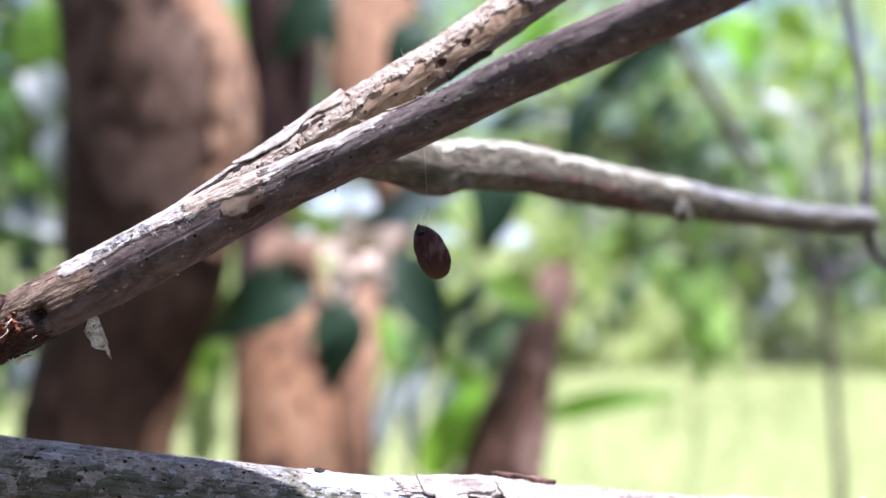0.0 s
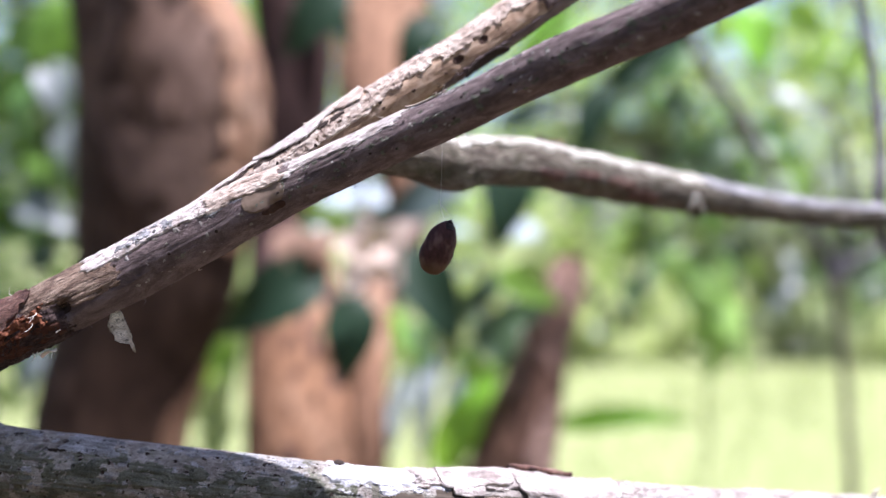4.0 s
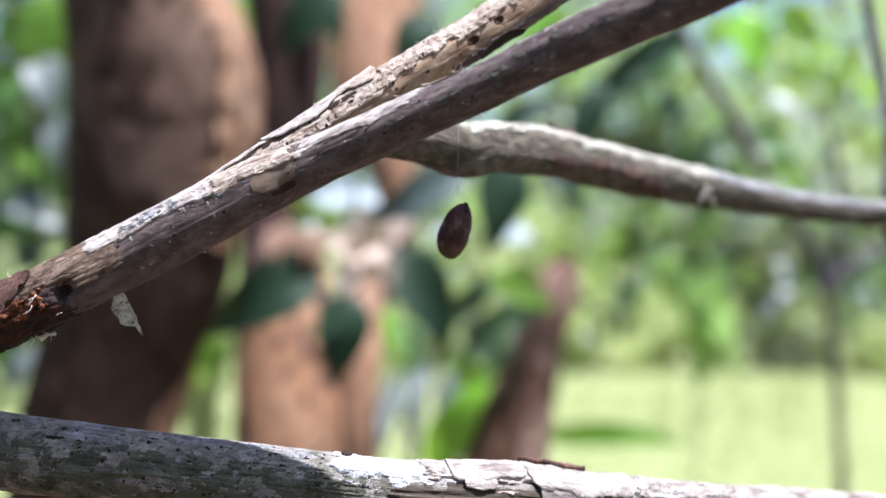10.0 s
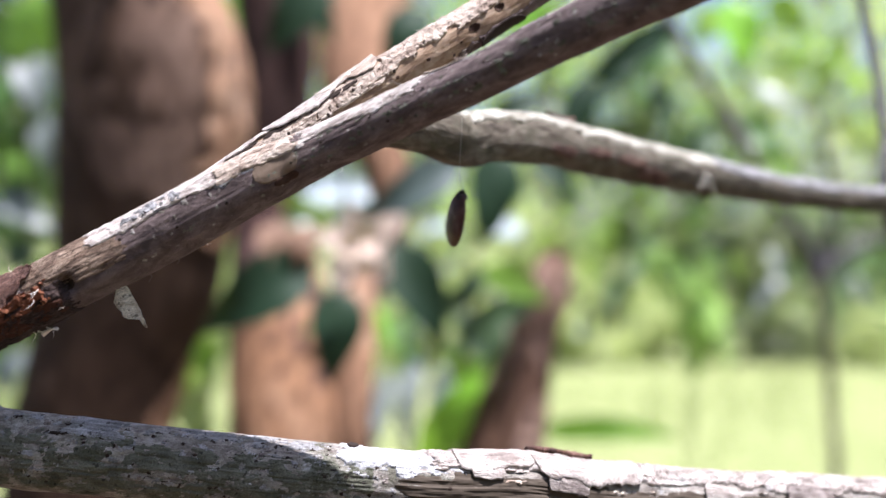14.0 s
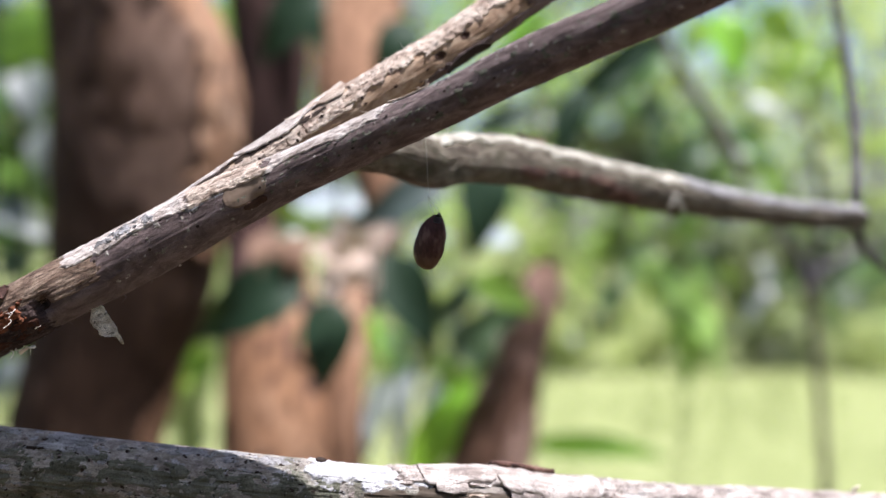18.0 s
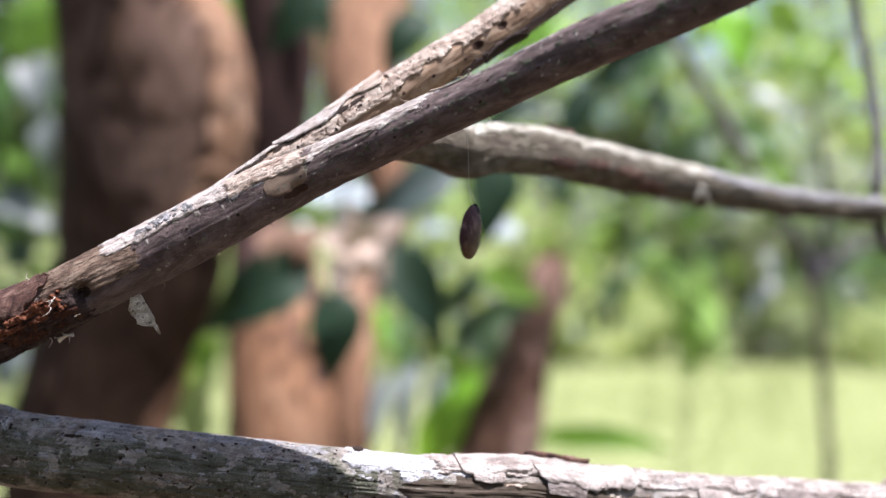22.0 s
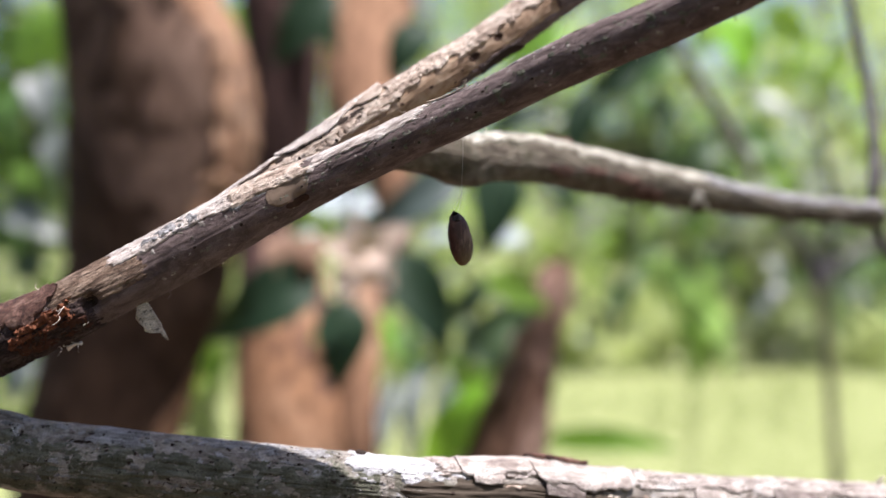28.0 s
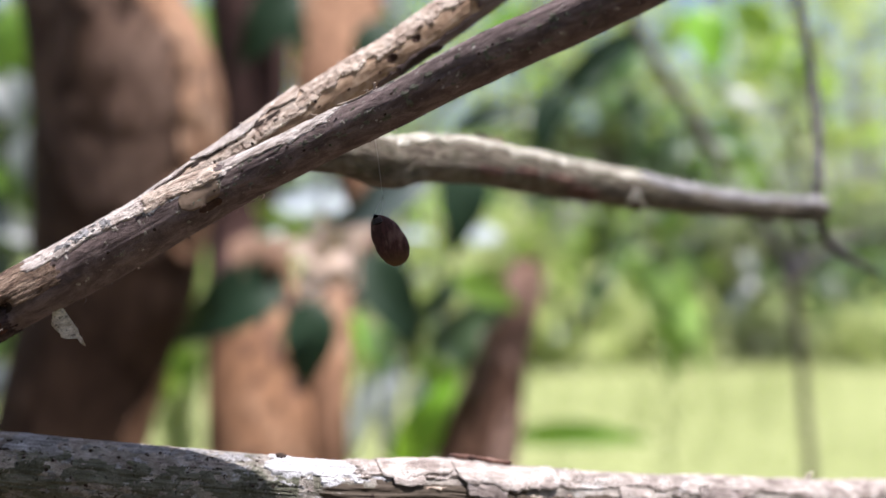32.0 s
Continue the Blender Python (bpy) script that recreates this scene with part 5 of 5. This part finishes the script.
for k in range(9):
    x, a = -0.108 + 0.008 * k + 0.003 * math.sin(k * 3.3), 14 + 18 * math.sin(k * 2.1)
    stuck("pit", SIDE.flake("pit", KNOT, x - 0.0006, x + 0.0006, a - 4, a + 4, 0.0009, 0.0003, 0, 0.4, 420 + k, 4, 6, 0, 1.0), side_limb)
for x, a, w in ((-0.0045, -13, 0.0026), (0.0085, -3, 0.0022), (-0.027, -24, 0.0009), (-0.041, -20, 0.0008), (-0.012, -30, 0.0006)):
    stuck("knot", SIDE.flake("knot", KNOT_BROWN, x - w, x + w, a - 5200 * w, a + 5200 * w, -0.0001, 0.0003, 0, 0.25, x * 900, 6, 12, 0, 1.0), side_limb, "dark brown oval knot")
stuck("bare_patch", MAIN.flake("bare_patch", WOOD_BARE, -0.0965, -0.0775, -24, 30, 0.0, 0.0002, 0, 0.2, 5, 12, 50, 0, 0.75), main_limb, "smooth tan oval of bare wood")
stuck("rot_spot", MAIN.flake("rot_spot", KNOT_BROWN, -0.0905, -0.0795, -38, -20, 0.0003, 0.0002, 0, 1.1, 6, 6, 30, 0, 0.9), main_limb, "dark rotten spot")
# Pale bark; the grey rows to the right paint the lit top edge
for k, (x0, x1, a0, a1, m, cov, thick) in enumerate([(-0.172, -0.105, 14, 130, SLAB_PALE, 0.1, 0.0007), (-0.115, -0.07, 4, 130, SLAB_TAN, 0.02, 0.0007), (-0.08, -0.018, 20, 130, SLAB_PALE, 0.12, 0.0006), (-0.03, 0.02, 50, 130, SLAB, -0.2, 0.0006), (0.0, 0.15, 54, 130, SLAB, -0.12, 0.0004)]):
    stuck("bark_crust", MAIN.crust("bark_crust", m, x0, x1, a0, a1, thick, 60 + k, cov, 34, 150, 30, 0.012, 0.012), main_limb, "flaky pale bark, also painting light on the upper side")
for k, (x0, x1, a0, a1, cov) in enumerate([(-0.156, -0.122, 22, 74, -0.25), (-0.116, -0.09, 0, 44, -0.45)]):
    stuck("lichen", MAIN.crust("lichen", GREY_CRUST, x0, x1, a0, a1, 0.0011 if k == 0 else 0.0003, 70 + k, cov, 160, 200, 20, 0.006, 0.03), main_limb, "thin bluish-grey lichen")
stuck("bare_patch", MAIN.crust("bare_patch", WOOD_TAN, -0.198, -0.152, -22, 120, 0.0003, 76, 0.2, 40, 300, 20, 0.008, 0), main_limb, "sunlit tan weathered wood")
for k, (m, x0, x1, a0, a1, cov, fx) in enumerate([(BARK_LOW, -0.16, -0.02, -60, 50, -1.1, 260), (BARK_LOW, -0.03, 0.13, -60, 90, -1.16, 260), (SLAB, -0.2, 0.13, -80, 100, -1.28, 200), (MOSS, -0.1, 0.13, -50, 60, -0.95, 220)]):
    stuck("speckle", MAIN.crust("speckle", m, x0, x1, a0, a1, 0.00025, 78 + k, cov, fx, 300, 20, 0.01, 0.0, 0.0006), main_limb, "small grey-green lichen specks" if k != 2 else "small pale bark scales")
for k in range(16):
    x = -0.165 + 0.0145 * k + 0.005 * math.sin(k * 4.1)
    a = 8 + 24 * math.sin(k * 2.7)
    stuck("pit", MAIN.flake("pit", KNOT, x - 0.0007, x + 0.0007, a - 3, a + 3, 0.0001, 0.0002, 0, 0.4, 330 + k, 4, 6, 0, 1.0), main_limb)
stuck("rot_hole", MAIN.flake("rot_hole", KNOT, -0.184, -0.1768, -24, 2, 0.0001, 0.0002, 0, 0.3, 8, 7, 14, 0, 0.9), main_limb, "small dark hollow")
for k, (x0, x1, a0, a1, m) in enumerate([(-0.235, -0.178, -100, 20, SLAB_WINE), (-0.222, -0.180, -70, 0, WOOD_ROT), (-0.215, -0.185, -84, -40, KNOT)]):
    stuck("rotten_wood", MAIN.crust("rotten_wood", m, x0, x1, a0, a1, 0.0009 + 0.0003 * k, 90 + k, (0.1, -0.4, -0.7)[k], (60, 120, 140)[k], 190, 24, 0.008, 0.03), main_limb, "crumbling orange-brown wood")
stuck("rotten_wood", MAIN.crust("rotten_wood", WOOD_ORANGE, -0.222, -0.183, -34, 22, 0.0021, 95, -0.3, 60, 230, 20, 0.008, 0.04), main_limb, "crumbling bright orange wood")
stuck("bark_flap", MAIN.flake("bark_flap", SLAB_RED, -0.228, -0.190, 16, 80, 0.0006, 0.0006, 0.0007, 1.2, 44, 10, 26, 0.001, 0.4), main_limb, "curled dark red-brown bark flap")


def fibre(owner, limb, x, a, reach, mat, seed, r=0.0004, up=1.0):
    """A torn fibre that curls off the skin."""
    rnd = random.Random(seed)
    p, s, _ = limb.skin(limb.index(x), radians(a), 0.0)
    q, s, _ = limb.skin(limb.index(x), radians(a), reach)
    d = Vector(q) - Vector(p)
    pts = []
    for k in range(6):
        f = k / 5
        w = Vector((math.sin(f * 5 + seed), -0.3, math.cos(f * 4 + seed) * up)) * reach * 0.45 * f
        pts.append((*(Vector(p) + d * f + w), r * (1.1 - 0.8 * f)))
    return stuck("fibre", tube("fibre", pts, mat, 16, 6, 0.2, seed), owner, "pale torn fibre")


for k, (x, a, reach) in enumerate([(-0.197, 10, 0.004), (-0.192, -2, 0.006), (-0.1935, -10, 0.005), (-0.19, 4, 0.004), (-0.2, 82, 0.003), (-0.186, -40, 0.003), (-0.2, -75, 0.004), (-0.197, -80, 0.005), (-0.203, -78, 0.003)]):
    fibre(main_limb, MAIN, x, a, reach, FIBRE, 3 + k, 0.00032)
for k in range(26):
    fibre(main_limb, MAIN, -0.19 + k * 0.0125, -86 - 8 * (k % 3), 0.0006 + 0.0004 * (k % 4), BARK_MAIN if k % 5 else FIBRE, 40 + k, 0.0003)
for k in range(10):
    fibre(side_limb, SIDE, -0.03 + k * 0.009, 70 + 9 * (k % 4), 0.0016 + 0.0007 * (k % 3), SLAB_PALE, 80 + k, 0.0004)
stuck("splinter", MAIN.flake("splinter", FIBRE, -0.2005, -0.1945, -98, -74, 0.0022, 0.0007, 0, 0.9, 17, 5, 16, 0.001, 0.6), main_limb, "torn white splinter under the limb")
stuck("bark_shred", SIDE.flake("bark_shred", KNOT, -0.005, 0.016, -75, -48, 0.0006, 0.0005, 0, 0.8, 19, 5, 18, 0.002, 0.5), side_limb)
stuck("bark_shred", MAIN.flake("bark_shred", SLAB_TAN, -0.02, -0.002, 76, 92, 0.0004, 0.0005, 0.0, 0.6, 21, 5, 30, 0.0008, 0.5), main_limb, "thin torn strip of pale bark")
for k, (x, a, reach) in enumerate([(-0.003, 80, 0.004), (-0.007, 84, 0.003), (-0.03, 82, 0.003)]):
    fibre(main_limb, MAIN, x, a, reach, SLAB_TAN, 23 + k, 0.0005)
for k, (dx, dz, r) in enumerate([(-0.005, -0.011, 0.0015), (0.006, -0.0125, 0.0016), (0.0015, -0.006, 0.0012), (0.004, -0.004, 0.0014)]):
    p = Vector(REAR.skin(REAR.index(0.151), radians(-2), 0.0005)[0])
    stuck("bark_prong", tube("bark_prong", [(*p, r * 1.2), (*(p + Vector((dx * 0.3, -0.0016, dz * 0.45))), r), (*(p + Vector((dx * 0.8, -0.0022, dz * 0.8))), r * 0.9), (*(p + Vector((dx, -0.0018, dz))), r * 0.4)], SLAB_REAR, 14, 8, 0.3, 31 + k), rear_limb, "pale prong of torn bark")
# rear limb: pale bark that also paints the lit upper side, reddish scars, knobs
stuck("bark_crust", REAR.crust("bark_crust", SLAB_REAR, -0.015, 0.13, 22, 125, 0.0011, 110, 0.06, 70, 190, 40, 0.01, 0.03, 0.0007), rear_limb, "pale flaky bark, also lightened for sun on the upper side")
stuck("bark_crust", REAR.crust("bark_crust", SLAB_REAR, 0.12, 0.165, 20, 125, 0.0011, 111, 0.05, 50, 180, 34, 0.01, 0.03, 0.0012), rear_limb, "pale flaky bark, also lightened for sun on the upper side")
stuck("bark_crust", REAR.crust("bark_crust", GREY_CRUST, 0.16, 0.34, 8, 125, 0.0011, 112, 0.05, 50, 180, 34, 0.01, 0.03, 0.0012), rear_limb, "grey flaky bark on the upper side")
for k, (x0, x1, a0, a1, m) in enumerate([(0.036, 0.052, -36, -6, SLAB_RED), (0.06, 0.076, -20, 6, SLAB_RED), (0.082, 0.104, -24, 4, SLAB_RED), (0.1, 0.125, -50, -20, SLAB_RED)]):
    stuck("bark_flake", REAR.flake("bark_flake", m, x0, x1, a0, a1, 0.0002, 0.0007, 0, 0.8, 117 + k, 8, 34, 0.0006, 0.45), rear_limb)
stuck("bark_tuft", REAR.flake("bark_tuft", SLAB_RED, 0.046, 0.062, 78, 104, 0.0012, 0.0012, 0.001, 0.8, 130, 6, 16, 0.001, 0.6), rear_limb)
for k in range(12):
    fibre(rear_limb, REAR, 0.1 + 0.006 * k, -84 - 6 * (k % 3), 0.003 + 0.001 * (k % 3), BARK_REAR, 140 + k, 0.0007)
# low limb: lichen crust and sheets of bark
for k, (x0, x1, a0, a1) in enumerate([(-0.066, -0.008, 30, 100), (-0.06, -0.03, 20, 52)]):
    stuck("lichen", LOW.crust("lichen", CRUST, x0, x1, a0, a1, 0.0006, 160 + k, 0.15, 90, 150, 22, 0.008, 0.02), low_limb, "chalky white lichen crust")
for k, (x0, x1, a0, a1, cov) in enumerate([(-0.195, -0.155, 28, 105, -0.2), (-0.15, -0.06, 40, 110, -0.55), (-0.26, -0.19, 45, 105, -0.6), (-0.2, -0.06, 5, 50, -0.95), (-0.085, -0.055, 30, 70, -0.55)]):
    stuck("lichen", LOW.crust("lichen", GREY_CRUST, x0, x1, a0, a1, 0.0003, 165 + k, cov, 110, 170, 24, 0.012, 0.03), low_limb, "thin bluish-grey lichen")
for k, (m, cov, lab) in enumerate([(GREY_CRUST, -0.98, "small bluish-grey lichen specks"), (SLAB, -1.06, "small pale bark scales"), (KNOT, -1.08, "small dark pits")]):
    stuck("speckle", LOW.crust("speckle", m, -0.26, -0.03, -60, 105, 0.0003, 174 + k, cov, 240, 280, 20, 0.01, 0.0, 0.0006), low_limb, lab)
stuck("moss", LOW.crust("moss", MOSS, -0.26, -0.04, -80, 64, 0.0004, 172, -0.55, 90, 150, 30, 0.01, 0.03, 0.0008), low_limb, "dark olive moss film")
for k, (x0, x1, a0, a1, m, cov, thick) in enumerate([(-0.082, -0.04, 24, 54, SLAB_TAN, -0.55, 0.0008), (-0.03, 0.14, 40, 128, SLAB_LOW, 0.2, 0.0012), (0.13, 0.37, 34, 128, SLAB_LOW, 0.16, 0.0012), (0.0, 0.3, 10, 46, SLAB_TAN, -0.75, 0.0008)]):
    stuck("bark_crust", LOW.crust("bark_crust", m, x0, x1, a0, a1, thick, 180 + k, cov, 60, 190, 22, 0.01, 0.02), low_limb, "sunlit pale peeling bark")
for k, (x0, x1, a0, a1, m, lift) in enumerate([(-0.014, 0.0205, 46, 104, SLAB_LOW, 0.0012), (0.02, 0.075, 36, 112, SLAB_LOW, 0.0014), (0.024, 0.042, 14, 44, SLAB, 0.0009), (-0.008, 0.006, 28, 50, SLAB_LOW, 0.0011), (0.15, 0.175, 25, 52, SLAB, 0.001), (0.105, 0.122, 20, 46, SLAB_LOW, 0.0009)]):
    stuck("bark_sheet", LOW.flake("bark_sheet", m, x0, x1, a0, a1, lift, 0.0009, 0, 0.45, 190 + k, 9, 44, 0.0001, 0.15), low_limb, "loose sheet of pale bark")
stuck("bark_chip", LOW.flake("bark_chip", SLAB_RED, 0.0225, 0.0525, 86, 122, 0.0022, 0.0022, 0.0, 0.25, 200, 6, 20, 0.0, 0.1), low_limb, "raised red-brown bark chip")
for k, (x0, x1) in enumerate([(-0.04, 0.08), (0.07, 0.3)]):
    stuck("bare_patch", LOW.crust("bare_patch", WOOD_DARK, x0, x1, -25, 44, 0.0003, 210 + k, 0.1, 40, 120, 26, 0.01, 0, 0.0008), low_limb, "brown bare wood where bark fell off")
stuck("knot", LOW.flake("knot", KNOT, -0.0622, -0.057, 76, 100, 0.0002, 0.0012, 0, 0.3, 220, 6, 12, 0, 0.9), low_limb, "small dark knot")
for k in range(14):
    x = -0.19 + 0.013 * k + 0.004 * math.sin(k * 5.0)
    a = 40 + 26 * math.sin(k * 2.3)
    stuck("pit", LOW.flake("pit", KNOT, x - 0.0009, x + 0.0009, a - 3, a + 3, 0.0001, 0.0002, 0, 0.4, 230 + k, 4, 6, 0, 1.0), low_limb)
fibre(low_limb, LOW, 0.222, 86, 0.008, FIBRE, 5, 0.0011)

# ---- the hanging pod and the hanging chip ----
TOP = Vector((-0.0085, 0.5485, 1.3462))


def pod_mesh():
    """A flat seed pod, pointed above and round below, hung askew."""
    verts, faces = [], []
    n, m = 36, 28
    for i in range(n + 1):
        f = i / n
        y = 0.0122 - 0.0244 * f
        w = 0.0070 * (f + 0.02) ** 0.55 * (1 - f) ** 0.42 / 0.505
        w = max(w, 0.0012)
        d = 0.0031 * (math.sin(math.pi * min(1, f)) ** 0.5 if 0 < f < 1 else 0.05) + 0.0002
        for j in range(m):
            a = 2 * math.pi * j / m
            cx, cy = math.cos(a), math.sin(a)
            x = w * math.copysign(abs(cx) ** 0.9, cx) * (1 + 0.06 * noise.noise((y * 420, cx, 7.7))) + 0.0004 * math.sin(2.6 * f)
            bulge = 1 + 0.08 * noise.noise((x * 400, y * 300, cy * 2))
            verts.append((x, d * cy * bulge * (1 if cy > 0 else 0.7), y + 0.0003 * noise.noise((x * 500, 3, y * 500))))
    for i in range(n):
        for j in range(m):
            b, c = i * m + j, i * m + (j + 1) % m
            faces.append((b, c, c + m, b + m))
    faces.append(tuple(range(m - 1, -1, -1)))
    faces.append(tuple(n * m + j for j in range(m)))
    tilt = Matrix.Rotation(radians(-20), 4, "Y")
    return mesh_of("pod", [tilt @ Vector(v) for v in verts], faces, POD)


pod_thing = empty("hanging_pod", TOP, "flat dark brown seed pod turning on a silk thread", "seed pod")
DROP = 0.0478
part("thread", tube("thread", [(0, 0, 0.004, 0.00005), (0.0002, 0, -0.01, 0.00005), (0, 0, -0.0285, 0.00005)], SILK, 20, 6), pod_thing, "fine pale silk thread")
pod = part("pod", pod_mesh(), pod_thing)
pod.location = (0, 0, -DROP)
tip = Matrix.Rotation(radians(-20), 4, "Y") @ Vector((0, 0, 0.0118))
for dx in (-0.0012, 0.0012):
    part("silk", tube("silk", [(0, 0, DROP - 0.0285, 0.0001), (tip.x * 0.5 + dx, 0, (tip.z + DROP - 0.0285) / 2, 0.0001), (tip.x + dx, 0, tip.z - 0.0004, 0.00005)], SILK, 10, 6), pod)
part("tip", tube("tip", [(tip.x - 0.0002, 0, tip.z - 0.0002, 0.0018), (tip.x, 0, tip.z - 0.0008, 0.0023), (tip.x * 0.9, 0, tip.z - 0.0026, 0.0028)], POD_TIP, 10, 10, 0.2), pod, "dark blunt cap")

CHIP_TOP = Vector((-0.1605, 0.575, 1.2715))


def chip_mesh():
    """A torn curl of bark: broad, with a notch above and a tail below."""
    rows = [(0.0, 0.0006, 0.0014), (-0.001, 0.0002, 0.003), (-0.003, -0.0002, 0.0046), (-0.0055, -0.0004, 0.0058), (-0.0085, -0.0012, 0.0074), (-0.011, 0.0002, 0.0086), (-0.013, 0.0022, 0.0096), (-0.015, 0.003, 0.0102), (-0.0162, 0.0048, 0.0106), (-0.0168, 0.0092, 0.0108), (-0.0185, 0.0102, 0.0114), (-0.0205, 0.0112, 0.0118)]
    verts, uvs, faces = [], [], []
    for side in (-0.00025, 0.00025):
        for z, a, b in rows:
            for k in range(6):
                x = a + (b - a) * k / 5 + (0.0009 * noise.noise((z * 900, k // 3, 2)) if k in (0, 5) else 0)
                verts.append((x, side + 0.0018 * math.sin(x * 380 + z * 150) + 0.0005 * noise.noise((x * 400, z * 400, 1)), z + 0.0005 * noise.noise((x * 600, z * 300, 5))))
                uvs.append((x, z))
    n = len(rows)
    for h in (0, n * 6):
        for i in range(n - 1):
            for k in range(5):
                q = h + i * 6 + k
                faces.append((q, q + 1, q + 7, q + 6) if h else (q, q + 6, q + 7, q + 1))
    rim = list(range(5)) + [i * 6 + 5 for i in range(n - 1)] + [(n - 1) * 6 + k for k in range(5, 0, -1)] + [i * 6 for i in range(n - 1, 0, -1)]
    for b, c in zip(rim, rim[1:] + rim[:1]):
        faces.append((b, c, c + n * 6, b + n * 6))
    return mesh_of("chip", verts, faces, CHIP, uvs)


chip = empty("hanging_chip", CHIP_TOP, "torn pale bark chip dangling under the dead branch", "bark chip")
part("chip", chip_mesh(), chip)
part("thread", tube("thread", [(0.001, 0, 0.006, 0.00008), (0.001, 0, -0.001, 0.00008)], SILK, 6, 6), chip)

# ---- what moves ----
# seconds at which the pod shows a full face, half a turn apart
TURNS_A = [1.0, 1.65, 2.05, 2.37, 2.62, 2.9, 3.1, 3.3, 3.5, 3.65, 3.82, 4.0, 4.2, 4.4, 4.6, 4.83, 5.07, 5.32, 5.57, 5.83, 6.09, 6.35, 6.6, 6.89, 7.25, 7.62, 7.96, 8.28, 8.57, 8.82, 9.12, 9.4, 9.68, 9.96, 10.24, 10.5, 10.79, 11.0, 11.25, 11.49, 11.7, 11.9, 12.1, 12.31, 12.47, 12.65, 12.83, 13.0, 13.2, 13.4, 13.55, 13.71, 13.9, 14.06, 14.21, 14.4]
TURNS_B = [14.58, 14.76, 14.94, 15.12, 15.3, 15.48, 15.67, 15.87, 16.07, 16.27, 16.48, 16.75, 17.08, 17.4, 17.71, 18.05, 18.4, 18.7, 19.0, 19.32, 19.66, 20.1, 20.78, 21.21, 21.61, 21.91, 22.2, 22.5, 22.83, 23.15, 23.46, 23.78, 24.09, 24.4, 24.73, 25.07, 25.39]
TURNS_C = [25.7, 26.0, 26.3, 26.61, 26.92, 27.24, 27.55, 27.91, 28.25, 28.54, 28.8, 29.1, 29.4, 29.71, 30.08, 30.4, 30.62, 31.13]
SWAY = [(0, -5.4), (1, -9.6), (2, -6.8), (3, -8.4), (4, -9.6), (5.5, -8.5), (7, -8.5), (8, -6.8), (9, -10.8), (10, -9.2), (11, -10.8), (12, -9.3), (13, -9.5), (14, -10.9), (15.5, -9), (17, -8), (18, -5.8), (19, -8.7), (20, -4.6), (21, -12.6), (22, -6.6), (23, -10.8),
        (24, -9.8), (25, -6.1), (26.5, -8.5), (28, -10.2), (29, -9.7), (30, -7.2), (31, -7.7), (32, -2.9)]


def motions():
    keys = [(0.0, -12.0), (0.25, -40.0), (0.55, -62.0), (0.8, -40.0)]
    keys += [(t, 180.0 * k) for k, t in enumerate(TURNS_A + TURNS_B + TURNS_C)]
    full = keys[-1][1]
    keys += [(31.35, full + 42.0), (31.55, full + 57.0), (31.75, full + 40.0), (32.0, full + 3.0)]
    kt, ka = zip(*keys)
    rows = []
    for k in range(0, 32 * FPS + 1, 2):
        t = k / FPS
        rows.append((t, pose(0, 0, -DROP, 0, 0, float(np.interp(t, kt, ka)))))
    walk(pod, rows)
    walk(pod_thing, [(t, Matrix.Translation(TOP) @ pose(0, 0, 0, 0, -math.degrees(math.asin((x / 1000 - TOP.x) / DROP)), 0)) for t, x in SWAY])
    walk(droop, [(t, Matrix.Translation(DROOP) @ pose(0, 0, dz / 1000, 0, ry, 0)) for t, dz, ry in [(0, 8, -2), (2, -6, 2), (4, -17, 4), (7, -28, 9), (10, -30, 8), (13, -31, 8), (18, -40, 11), (22, -40, 11), (25, -38, 11), (28, -36, 10), (32, -33, 9)]])
    walk(chip, [(t, Matrix.Translation(CHIP_TOP) @ pose(0, 0, 0, 0, ry, rz)) for t, ry, rz in [(0, 6, 12), (2, 7, 8), (4.5, 3, 4), (6.5, -4, -6), (8, -10, -4), (10, -1, 5), (12.5, 2, 0), (14.5, -5, -8), (17.5, -8, -12), (20, -7, -10), (23, -3, -4), (25.5, -5, -10), (28, -8, -16), (30, -7, -12), (32, -8, -10)]])


motions()
